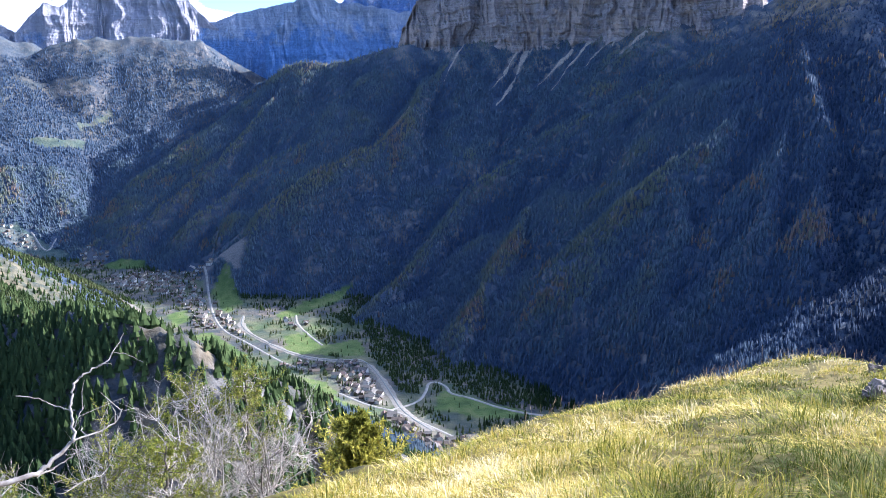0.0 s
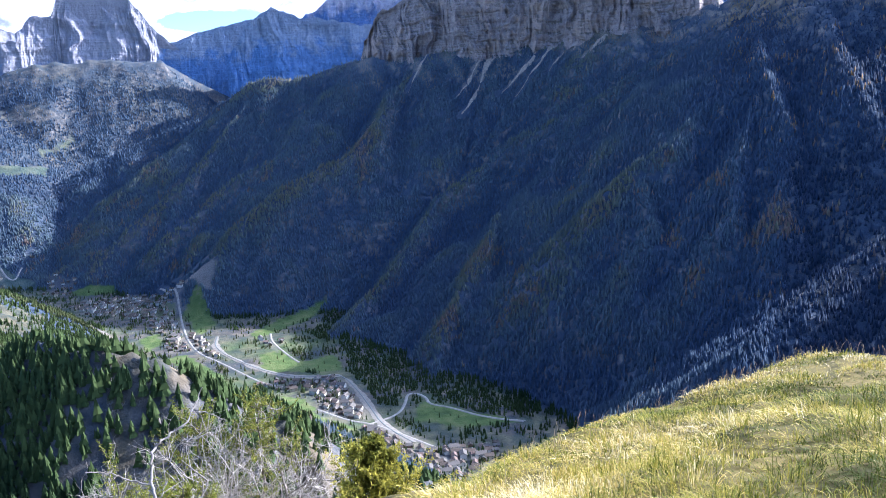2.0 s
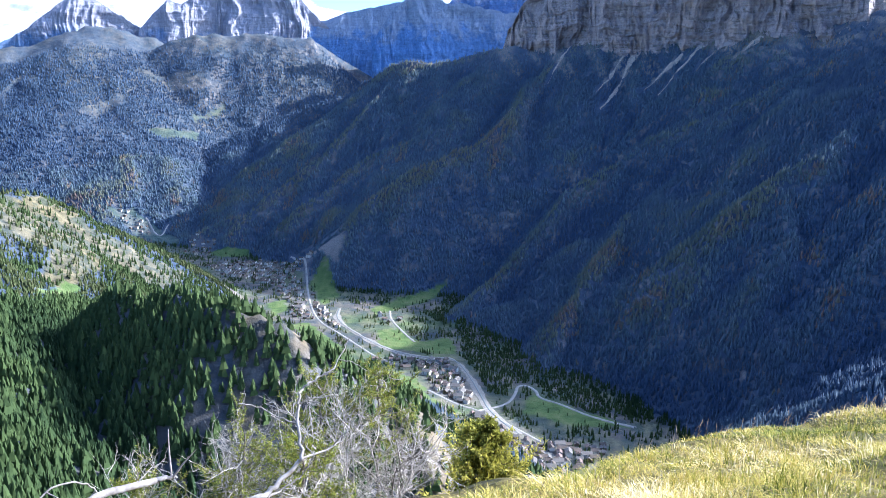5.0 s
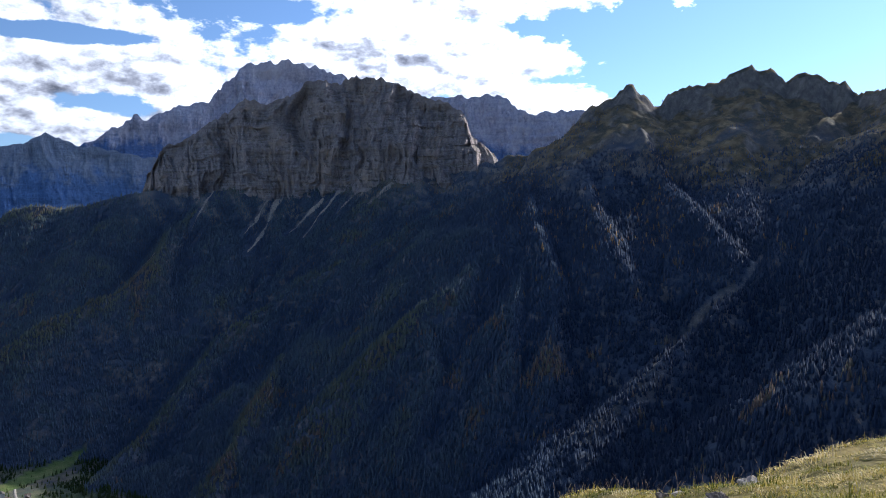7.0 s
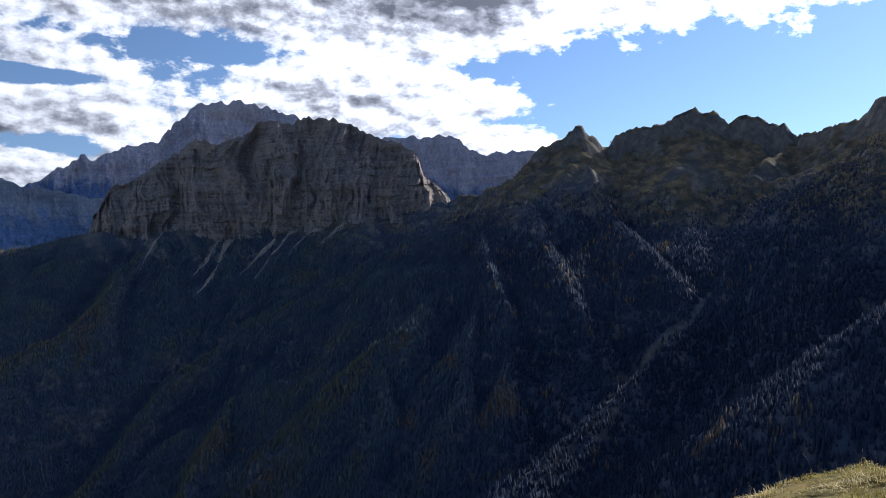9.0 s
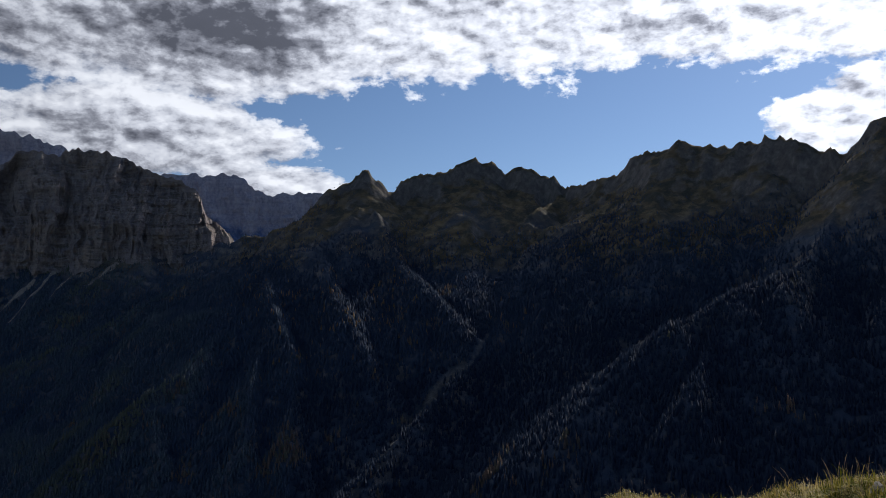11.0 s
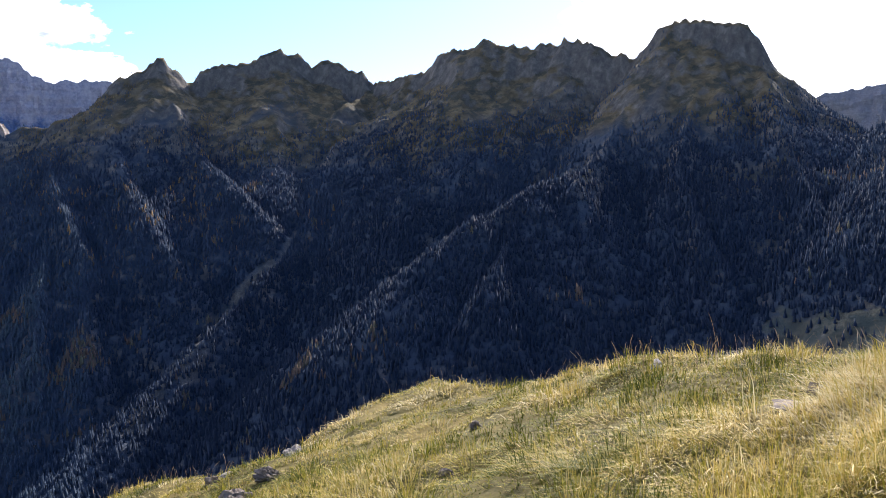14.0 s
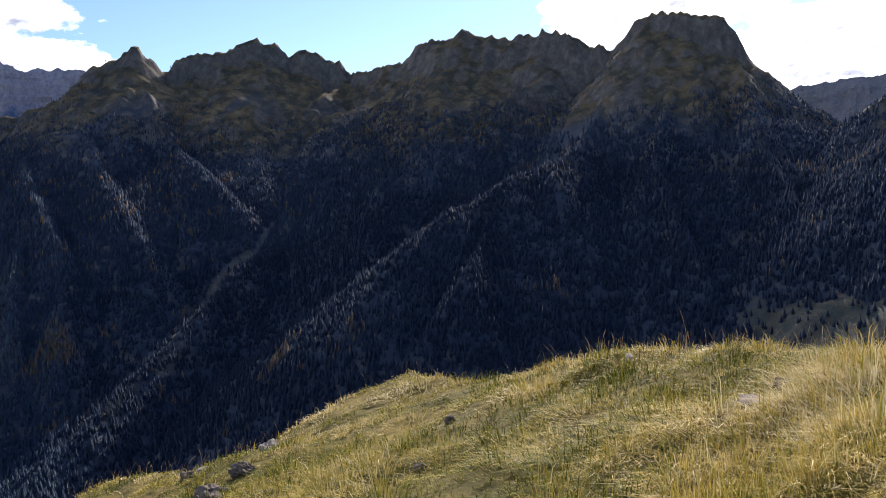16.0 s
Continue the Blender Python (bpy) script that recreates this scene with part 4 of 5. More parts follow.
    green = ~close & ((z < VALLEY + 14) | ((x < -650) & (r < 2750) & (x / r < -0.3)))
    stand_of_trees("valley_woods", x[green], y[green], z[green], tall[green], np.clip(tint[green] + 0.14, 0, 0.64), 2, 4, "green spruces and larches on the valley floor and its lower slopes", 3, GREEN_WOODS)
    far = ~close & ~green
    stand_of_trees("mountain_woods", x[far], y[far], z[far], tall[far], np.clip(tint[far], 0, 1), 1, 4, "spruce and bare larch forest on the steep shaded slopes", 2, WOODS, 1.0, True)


plant_woods()


# ---- roads, river, scree ----
def ribbon(name, line, wide, mat, label, category, lift, wobble=0.0, taper=1.0, kind="structure", step=7.0, across=5, seed=0):
    p, d = along_line(line, step)
    side = np.stack([-d[:, 1], d[:, 0]], 1)
    s = np.arange(len(p)) * step
    half = wide / 2 * (taper + (1 - taper) * np.linspace(1, 0, len(p)) ** 2) * (1 + wobble * fractal(s / 40, s * 0 + seed, 3, seed))
    u = np.linspace(-1, 1, across)
    x = p[:, None, 0] + side[:, None, 0] * half[:, None] * u
    y = p[:, None, 1] + side[:, None, 1] * half[:, None] * u
    z = height(x, y) + lift * (1 - 0.9 * np.abs(u) ** 4)
    grid = np.stack([x, y, z], -1)
    ob = link_mesh(name, grid.reshape(-1, 3), lattice_faces(*x.shape), mat)
    return tagged(ob, label, category, kind=kind)


WATER, kw, sw = material("river_water")
finish(kw, sw, (0.1, 0.12, 0.12), 0.4, kw.noise(places(kw), 0.3), 0.3, 0.2, 0.5)
ASPHALT = plain_material("pale_worn_asphalt", (0.22, 0.205, 0.185), (0.36, 0.34, 0.31), 0.08)
for line in ROADS:
    ribbon("road", line, 6.5, ASPHALT, "pale asphalt road through the valley", "road", 1.3)
for line in RIVERS:
    ribbon("river_bed", line, 14, GRAVEL, "pale gravel bed of the river", "river bed", 1.0, 0.6, seed=3)
    ribbon("river", line, 4.5, WATER, "shallow grey-green river on its gravel bed", "water", 1.6, 0.3, seed=4)
for number, line in enumerate(SCREES):
    ribbon("scree_run", line, (46, 26, 20, 24, 14, 7, 18, 44, 30)[number], SCREE, "brownish limestone scree run below the rock walls", "scree", 2.5, 0.85, 0.16, seed=number * 5)


# ---- the town ----
def box_bm(size, at=(0, 0, 0)):
    bm = bmesh.new()
    bmesh.ops.create_cube(bm, size=1.0, matrix=Matrix.Translation(at) @ Matrix.Diagonal((*size, 1)))
    return bm


def part(name, bm, mat, parent, label="", smooth=False):
    me = bpy.data.meshes.new(name)
    bm.to_mesh(me)
    bm.free()
    me.materials.append(mat)
    if smooth:
        me.polygons.foreach_set("use_smooth", np.full(len(me.polygons), True))
    ob = new(name, me)
    ob.parent = parent
    if label:
        tagged(ob, label)
    return ob


WALLS = [plain_material("white_render", (0.5, 0.49, 0.46), (0.66, 0.65, 0.61), 0.8), plain_material("cream_render", (0.42, 0.36, 0.27), (0.55, 0.48, 0.37), 0.8),
         plain_material("weathered_boards", (0.1, 0.075, 0.055), (0.2, 0.15, 0.11), 1.2), plain_material("grey_render", (0.32, 0.31, 0.3), (0.45, 0.44, 0.43), 0.8)]
ROOFS = [plain_material("brown_roofing", (0.07, 0.055, 0.046), (0.13, 0.105, 0.088), 0.9), plain_material("grey_roofing", (0.09, 0.082, 0.076), (0.17, 0.158, 0.148), 0.9),
         plain_material("red_brown_roofing", (0.13, 0.092, 0.08), (0.2, 0.145, 0.125), 0.9)]
PANES = plain_material("dark_window", (0.02, 0.025, 0.03), (0.05, 0.055, 0.06), 0.5, 0.2)


def house(long, deep, tall, wall, roof, label):
    """A gabled alpine house: walls with gables, an overhanging roof of two slabs, windows, a chimney."""
    top = new("house")
    tagged(top, label, "house", "houses of the town")
    bm = box_bm((long, deep, tall), (0, 0, tall / 2 - 0.5))
    high = deep * 0.3
    for sx in (-1, 1):                                                        # gable triangles
        v = [bm.verts.new((sx * long / 2, -deep / 2, tall - 0.5)), bm.verts.new((sx * long / 2, deep / 2, tall - 0.5)), bm.verts.new((sx * long / 2, 0, tall - 0.5 + high))]
        bm.faces.new(v if sx > 0 else v[::-1])
    part("wall", bm, WALLS[wall], top)
    bm = bmesh.new()
    over, thick = 0.9, 0.35
    for sy in (-1, 1):
        ring = [(0, high), (sy * (deep / 2 + over), -over * 0.6), (sy * (deep / 2 + over), -over * 0.6 + thick), (0, high + thick)]
        a = [bm.verts.new((-long / 2 - over, p, tall - 0.5 + q)) for p, q in ring]
        b = [bm.verts.new((long / 2 + over, p, tall - 0.5 + q)) for p, q in ring]
        for i in range(4):
            bm.faces.new((a[i], a[(i + 1) % 4], b[(i + 1) % 4], b[i]))
        bm.faces.new(a[::-1]), bm.faces.new(b)
    bmesh.ops.recalc_face_normals(bm, faces=bm.faces[:])
    roof_ob = part("roof", bm, ROOFS[roof], top)
    part("chimney", box_bm((0.9, 0.9, 2.2), (long * 0.2, deep * 0.15, tall + high * 0.6 + 0.3)), WALLS[3], roof_ob)
    window = None
    for sy in (-1, 1):
        for fx in (-0.28, 0.28):
            for fz in (0.3, 0.68):
                if window is None:
                    window = part("window", box_bm((1.3, 0.16, 1.5)), PANES, top)
                else:
                    window = new("window", window.data)
                    window.parent = top
                window.location = (fx * long, sy * (deep / 2 + 0.03), tall * fz)
    return top


def build_town():
    rng = random.Random(5)
    kinds = [house(13, 10, 6.5, 0, 0, "white rendered alpine house with a brown gabled roof"), house(16, 11, 8, 1, 0, "cream rendered house with a wide brown roof"),
             house(11, 9, 6, 2, 1, "weathered wooden house with a grey roof"), house(18, 12, 9, 0, 1, "large white house with a grey gabled roof"),
             house(12, 9, 6, 3, 2, "grey rendered house with a red-brown roof"), house(9, 8, 5, 2, 0, "small wooden barn with a brown roof")]
    used = set()
    count = 0
    for outline in TOWNS:
        xs, ys = [q[0] for q in outline], [q[1] for q in outline]
        heading = rng.uniform(-0.6, 0.6)
        gx = min(xs)
        step = 15.5 if outline is TOWNS[0] else 18
        if outline[0][1] > 2300:
            step = 22
        while gx < max(xs):
            gy = min(ys)
            while gy < max(ys):
                x, y = gx + rng.uniform(-0.3, 0.3) * step, gy + rng.uniform(-0.3, 0.3) * step
                gy += step
                if not inside(np.array([x]), np.array([y]), outline)[0] or rng.random() < 0.14 or count >= 560:
                    continue
                if near_any(np.array([x]), np.array([y]), ROADS, 11)[0] or near_any(np.array([x]), np.array([y]), RIVERS, 20)[0]:
                    continue
                z = float(height(np.array([x]), np.array([y]))[0])
                k = rng.choice((0, 0, 1, 2, 2, 3, 4, 5))
                m = pose(x, y, z, 0, 0, math.degrees(heading) + rng.choice((0, 90)) + rng.uniform(-9, 9))
                if k in used:
                    copy_thing(kinds[k], m)
                else:
                    kinds[k].matrix_basis = m
                    used.add(k)
                count += 1
            gx += step


build_town()


# ---- the summit meadow ----
GRASS = leaf_material("alpine_grass", (0.0, (0.07, 0.088, 0.012)), (0.2, (0.21, 0.215, 0.026)), (0.42, (0.41, 0.345, 0.058)), (0.62, (0.55, 0.42, 0.115)), (0.8, (0.67, 0.535, 0.24)),
                      (1.0, (0.82, 0.72, 0.45)), rough=0.6, through_light=0.22)
STALK = leaf_material("dry_grass_stalk", (0.0, (0.2, 0.14, 0.08)), (0.6, (0.36, 0.27, 0.17)), (1.0, (0.62, 0.55, 0.42)), rough=0.6, through_light=0.2)


def brink_at(bearing):
    return np.interp(bearing, [q[0] for q in BRINK[::-1]], [q[1] for q in BRINK[::-1]])


def blades(x, y, z, length, width, lean, tint, rng, droop=1.0):
    """Bent blades, five corners each: vertices, triangles and tints. lean: (n, 2) sideways bend of each tip, in lengths."""
    count = len(x)
    root = np.stack([x, y, z], 1)
    side = rng.normal(size=(count, 2))
    side /= np.linalg.norm(side, axis=1, keepdims=True)
    side = np.concatenate([side, np.zeros((count, 1))], 1) * width[:, None] / 2
    flat = np.linalg.norm(lean, axis=1)
    up = np.sqrt(np.clip(1.05 - np.minimum(flat, 0.98) ** 2, 0.06, 1))
    mid = root + np.concatenate([lean * 0.32 * length[:, None], (0.62 * up * length)[:, None]], 1)
    tip = root + np.concatenate([lean * length[:, None], (up * length * (0.95 - 0.35 * droop * flat))[:, None]], 1)
    v = np.stack([root - side, root + side, mid - side * 0.75, mid + side * 0.75, tip], 1).reshape(-1, 3)
    f = np.array([(0, 1, 3), (0, 3, 2), (2, 3, 4)])
    return v, (f[None] + 5 * np.arange(count)[:, None, None]).reshape(-1, 3), np.repeat(tint, 5)


BALD = [(5.8, 2.74, 0.42), (6.17, 2.66, 0.22), (5.32, 9.46, 0.3), (6.0, 9.6, 0.25), (5.39, 5.85, 0.2), (6.92, 6.74, 0.2), (7.29, 10.75, 0.2)]


def plant_grass():
    """Tussocks whose blades flop outward and downhill, with short growth between."""
    rng = np.random.default_rng(21)
    V, F, T, base = [], [], [], 0
    for tufts, each, spread, long, width in ((2700, 58, 0.12, 0.2, 0.0064), (8500, 11, 0.09, 0.12, 0.0075)):
        b = rng.uniform(-88, 34, tufts)
        r = 2.2 + (brink_at(b) + 0.7 - 2.2) * rng.uniform(0, 1, tufts) ** 0.75
        x, y = EYE[0] - r * np.sin(np.radians(b)), EYE[1] + r * np.cos(np.radians(b))
        ok = np.ones(tufts, bool)
        for bx, by, br in BALD:
            ok &= np.hypot(x - bx, y - by) > br * 0.8
        x, y, r, b = x[ok], y[ok], r[ok], b[ok]
        patch, small = fractal(x / 1.9, y / 1.9, 3, 201), fractal(x / 0.5, y / 0.5, 2, 205)
        tint = 0.36 + 0.4 * patch + 0.34 * small + 0.2 * rng.normal(size=len(x))
        tall = long * np.clip(1.2 - r / 22, 0.55, 1.1) * np.clip(1 + 0.9 * fractal(x / 0.6, y / 0.6, 2, 209), 0.4, 1.45) * rng.uniform(0.6, 1.35, len(x))
        comb = np.stack([fractal(x / 1.1, y / 1.1, 2, 213) * 0.5 - 0.2, fractal(x / 1.1, y / 1.1, 2, 217) * 0.5 + 0.25], 1) + rng.normal(0, 0.3, (len(x), 2))
        k = np.repeat(np.arange(len(x)), each)
        off = rng.normal(0, spread, (len(k), 2)) * (0.8 + r[k, None] / 14)
        px, py = x[k] + off[:, 0], y[k] + off[:, 1]
        lean = comb[k] * 1.5 + off / spread * 0.45 + rng.normal(0, 0.32, (len(k), 2))
        lean /= np.maximum(1, np.linalg.norm(lean, axis=1, keepdims=True) / 0.97)
        v, f, t = blades(px, py, meadow_height(px, py) - 0.015, tall[k] * rng.uniform(0.55, 1.3, len(k)), width * rng.uniform(0.6, 1.25, len(k)) * (0.62 + r[k] / 11), lean,
                         np.clip(tint[k] + 0.14 * rng.normal(size=len(k)), 0, 1), rng)
        V.append(v), F.append(f + base), T.append(t)
        base += len(v)
    ob = link_mesh("grass", np.concatenate(V), np.concatenate(F), GRASS, [("tint", np.concatenate(T))], smooth=True)
    tagged(ob, "tussocky yellow-green autumn grass on the summit meadow", "grass", kind="stuff")


def plant_stalks():
    """Dry flowering stems with seed heads, thickest along the brink."""
    rng = np.random.default_rng(33)
    count = 430
    b = np.concatenate([rng.uniform(-86, 4, 240), -24 + 7 * rng.normal(size=100), -68 + 7 * rng.normal(size=80), -65.2 + 0.5 * rng.normal(size=10)])
    r = brink_at(b) + rng.normal(-0.1, 0.35, count)
    x, y = EYE[0] - r * np.sin(np.radians(b)), EYE[1] + r * np.cos(np.radians(b))
    z = meadow_height(x, y)
    tall = rng.uniform(0.14, 0.33, count) * np.where(rng.uniform(0, 1, count) < 0.12, 1.35, 1.0)
    tall[-10:-5] = 0.4
    tall[-5] = 0.66
    lean = np.stack([rng.normal(0.12, 0.22, count), rng.normal(0.1, 0.2, count)], 1)
    V, F, T = [], [], []
    for i in range(count):
        pts = [np.array([x[i] + lean[i, 0] * tall[i] * u ** 2, y[i] + lean[i, 1] * tall[i] * u ** 2, z[i] + tall[i] * (u - 0.12 * u ** 3)]) for u in np.linspace(0, 1, 6)]
        a = rng.uniform(0, 3.14)
        side = np.array([math.cos(a), math.sin(a), 0])
        base = sum(len(q) for q in V)
        wide = [0.002, 0.0019, 0.0018, 0.0017, 0.0045 if i % 3 else 0.0017, 0.001]
        V.append(np.array([p + s * side * w for p, w in zip(pts, wide) for s in (-1, 1)]))
        F += [(base + 2 * j + c[0], base + 2 * j + c[1], base + 2 * j + c[2]) for j in range(5) for c in ((0, 1, 3), (0, 3, 2))]
        T.append(np.full(12, rng.uniform(0.1, 0.8)))
    ob = link_mesh("grass_stalks", np.concatenate(V), np.array(F), STALK, [("tint", np.concatenate(T))])
    tagged(ob, "dry grass stems with seed heads along the brink", "grass stalks", kind="stuff")


plant_grass()
plant_stalks()


# ---- stones ----
STONE = plain_material("weathered_limestone", (0.09, 0.072, 0.06), (0.27, 0.225, 0.195), 9.0, 0.9, 0.8, 0.02)
PALE_STONE = plain_material("pale_limestone", (0.28, 0.25, 0.235), (0.5, 0.46, 0.43), 12.0, 0.9, 0.6, 0.01)


def stone(at, size, mat, label, seed, sink=0.3, turn=0.0, rough=0.35):
    rng = random.Random(seed)
    bm = bmesh.new()
    bmesh.ops.create_icosphere(bm, subdivisions=4, radius=1.0)
    shift = Vector((rng.uniform(0, 50), rng.uniform(0, 50), rng.uniform(0, 50)))
    planes = [(Vector((rng.gauss(0, 1), rng.gauss(0, 1), rng.gauss(0, 1))).normalized(), rng.uniform(0.5, 0.85)) for _ in range(12)]
    for v in bm.verts:
        p = v.co.copy()
        for nrm, d in planes:                                                 # broken faces
            over = p.dot(nrm) - d
            if over > 0:
                p -= nrm * over * 0.9
        p *= 1 + rough * 0.85 * noise.fractal(p * 2.1 + shift, 0.8, 2.0, 4)
        v.co = Vector((p.x * size[0] * 0.72, p.y * size[1] * 0.72, p.z * size[2] * 0.8))
    me = bpy.data.meshes.new("stone")
    bm.to_mesh(me)
    bm.free()
    me.materials.append(mat)
    ob = new("stone", me)
    z = float(meadow_height(np.array([at[0]]), np.array([at[1]]))[0])
    ob.matrix_basis = pose(at[0], at[1], z + size[2] * (1 - 2 * sink) * 0.5, 0, 0, turn)
    return tagged(ob, label, "stone", "stones in the grass")


stone((5.25, 9.35), (0.28, 0.34, 0.24), STONE, "grey craggy limestone outcrop breaking from the turf", 1, 0.42, 20, 0.6)
stone((5.05, 9.15), (0.13, 0.17, 0.19), STONE, "grey upright limestone slab beside the outcrop", 2, 0.35, 60, 0.6)
stone((5.98, 9.55), (0.2, 0.3, 0.16), STONE, "grey slanting limestone ledge with turf over it", 3, 0.4, 35, 0.5)
stone((6.62, 11.52), (0.24, 0.12, 0.06), PALE_STONE, "flat whitish stone lying on the turf", 4, 0.25, 10)
stone((7.2, 10.7), (0.14, 0.12, 0.12), PALE_STONE, "pale whitish limestone lump on the brink", 5, 0.3, 0)
stone((7.42, 10.8), (0.17, 0.12, 0.13), PALE_STONE, "pale whitish limestone lump on the brink", 6, 0.3, 50)
stone((7.1, 10.62), (0.09, 0.08, 0.07), PALE_STONE, "small pale stone on the brink", 7, 0.3, 80)
stone((6.92, 6.74), (0.14, 0.12, 0.10), STONE, "grey-pink stone half sunk in the grass", 8, 0.4, 15)
stone((5.39, 5.85), (0.14, 0.11, 0.09), STONE, "grey-pink stone half sunk in the grass", 9, 0.4, 75)
stone((6.2, 2.66), (0.11, 0.11, 0.13), STONE, "grey-pink stone under an overhanging tussock", 10, 0.35, 30)
stone((5.75, 2.72), (0.26, 0.22, 0.05), STONE, "flat bare grey stone patch in the grass", 11, 0.42, 45, 0.2)
stone((8.38, 5.13), (0.16, 0.13, 0.09), PALE_STONE, "pale stone on the brink of the meadow", 12, 0.4, 20)
stone((6.4, 11.6), (0.22, 0.2, 0.16), STONE, "grey-brown stone in a hollow of the turf", 13, 0.4, 60)


# ---- wood and bushes ----
DEAD = plain_material("bleached_dead_wood", (0.12, 0.1, 0.088), (0.31, 0.285, 0.26), 35.0, 0.8, 0.6, 0.002)
TWIG = plain_material("bleached_twigs", (0.25, 0.22, 0.19), (0.52, 0.47, 0.42), 35.0, 0.8, 0.4, 0.002)
BARK = plain_material("grey_brown_bark", (0.09, 0.075, 0.06), (0.2, 0.17, 0.145), 45.0, 0.9, 0.6, 0.002)
LARCH = leaf_material("larch_needles", (0.0, (0.06, 0.085, 0.015)), (0.5, (0.185, 0.205, 0.032)), (1.0, (0.38, 0.35, 0.07)), rough=0.6, through_light=0.35)
SPRUCE = leaf_material("young_spruce_needles", (0.0, (0.05, 0.07, 0.014)), (0.5, (0.3, 0.29, 0.045)), (1.0, (0.62, 0.54, 0.1)), rough=0.6, through_light=0.3)


class Tubes:
    """Gathers tapered tubes into one mesh."""

    def __init__(self):
        self.v, self.f, self.count = [], [], 0

    def add(self, pts, radii, sides=5):
        pts = np.array(pts, float)
        d = np.gradient(pts, axis=0)
        d /= np.linalg.norm(d, axis=1, keepdims=True) + 1e-9
        ref = np.array([0.3, 0.2, 0.93]) if abs(d[0, 2]) < 0.8 else np.array([1.0, 0.1, 0])
        a = np.cross(d, ref)
        a /= np.linalg.norm(a, axis=1, keepdims=True) + 1e-9
        c = np.cross(d, a)
        ang = 2 * np.pi * np.arange(sides) / sides
        ring = pts[:, None] + (a[:, None] * np.cos(ang)[None, :, None] + c[:, None] * np.sin(ang)[None, :, None]) * np.array(radii)[:, None, None]
        self.v.append(ring.reshape(-1, 3))
        self.f.append(lattice_faces_round(len(pts), sides) + self.count)
        self.count += len(pts) * sides

    def mesh(self, name, mat, parent, label=""):
        ob = link_mesh(name, np.concatenate(self.v), np.concatenate(self.f), mat, parent=parent)
        return tagged(ob, label) if label else ob


def lattice_faces_round(rows, sides):
    i = np.arange(rows * sides).reshape(rows, sides)
    i = np.concatenate([i, i[:, :1]], 1)
    return np.stack([i[:-1, :-1], i[:-1, 1:], i[1:, 1:], i[1:, :-1]], -1).reshape(-1, 4)


def curve(points, steps):
    """A smooth line through a few points."""
    p = np.array(points, float)
    u = np.linspace(0, len(p) - 1, steps)
    out = []
    for q in u:
        i = min(int(q), len(p) - 2)
        f = q - i
        a, b, c, d = p[max(i - 1, 0)], p[i], p[i + 1], p[min(i + 2, len(p) - 1)]
        out.append(0.5 * (2 * b + (c - a) * f + (2 * a - 5 * b + 4 * c - d) * f * f + (3 * b - a - 3 * c + d) * f ** 3))
    return np.array(out)


def dead_sapling():
    top = new("dead_sapling")
    tagged(top, "bleached dead sapling with a bowed stem and broken limbs", "dead tree")
    rng = np.random.default_rng(3)
    stem = curve([(-1.95, 1.1, -1.68), (-1.8, 1.25, -1.38), (-1.52, 1.5, -1.04), (-1.23, 1.72, -0.945), (-1.13, 1.8, -0.94), (-1.04, 1.87, -0.945), (-1.005, 1.92, -0.925),
                  (-0.97, 1.97, -0.89), (-0.99, 2.01, -0.84), (-1.0, 2.05, -0.79), (-1.0, 2.09, -0.77), (-0.98, 2.12, -0.757), (-0.94, 2.16, -0.735), (-0.92, 2.22, -0.68)], 70)
    stem = stem * 1.5 + 0.004 * rng.normal(size=stem.shape)
    t = Tubes()
    t.add(stem, np.interp(np.linspace(0, 1, 70), [0, 0.25, 0.45, 0.6, 0.85, 1], [0.026, 0.013, 0.0085, 0.0055, 0.0036, 0.0014]), 9)
    t.mesh("stem", DEAD, top)

    def limb(points, r0, r1, twigs=0):
        t = Tubes()
        c = curve(points, 16) * 1.5 + 0.002 * rng.normal(size=(16, 3))
        t.add(c, np.linspace(r0, r1, 16) * 0.72, 6)
        for _ in range(twigs):
            i = rng.integers(3, 15)
            d = rng.normal(size=3) * 0.07 + np.array([0, 0.01, 0.02])
            t.add([c[i], c[i] + d * 0.6, c[i] + d + 0.008 * rng.normal(size=3)], [r1 * 0.9, r1 * 0.7, r1 * 0.3], 4)
        t.mesh("limb", DEAD, top)

    limb([(-0.985, 2.03, -0.835), (-1.05, 2.06, -0.835), (-1.09, 2.05, -0.81), (-1.135, 2.02, -0.79)], 0.004, 0.0025)
    limb([(-0.975, 1.97, -0.895), (-0.93, 2.03, -0.895), (-0.9, 2.07, -0.885), (-0.89, 2.1, -0.855)], 0.006, 0.003, 6)
    limb([(-1.03, 1.88, -0.945), (-1.0, 1.92, -0.945), (-0.965, 1.95, -0.925)], 0.005, 0.003, 2)
    limb([(-0.98, 1.985, -0.88), (-0.965, 2.0, -0.84), (-0.96, 2.03, -0.82)], 0.003, 0.0015, 3)
    limb([(-0.93, 2.17, -0.72), (-0.9, 2.18, -0.73), (-0.86, 2.2, -0.76)], 0.003, 0.001)
    limb([(-0.965, 2.13, -0.75), (-0.945, 2.14, -0.742), (-0.93, 2.15, -0.745)], 0.003, 0.001)
    limb([(-1.78, 1.27, -1.35), (-1.55, 1.4, -0.98), (-1.35, 1.51, -0.83), (-1.3, 1.62, -0.85), (-1.27, 1.68, -0.852), (-1.22, 1.77, -0.868)], 0.024, 0.015, 0)
    limb([(-1.22, 1.77, -0.868), (-1.2, 1.79, -0.868), (-1.185, 1.8, -0.872)], 0.014, 0.004, 2)
    limb([(-1.36, 1.55, -0.835), (-1.335, 1.6, -0.808), (-1.3, 1.645, -0.815), (-1.283, 1.665, -0.845)], 0.004, 0.003, 2)


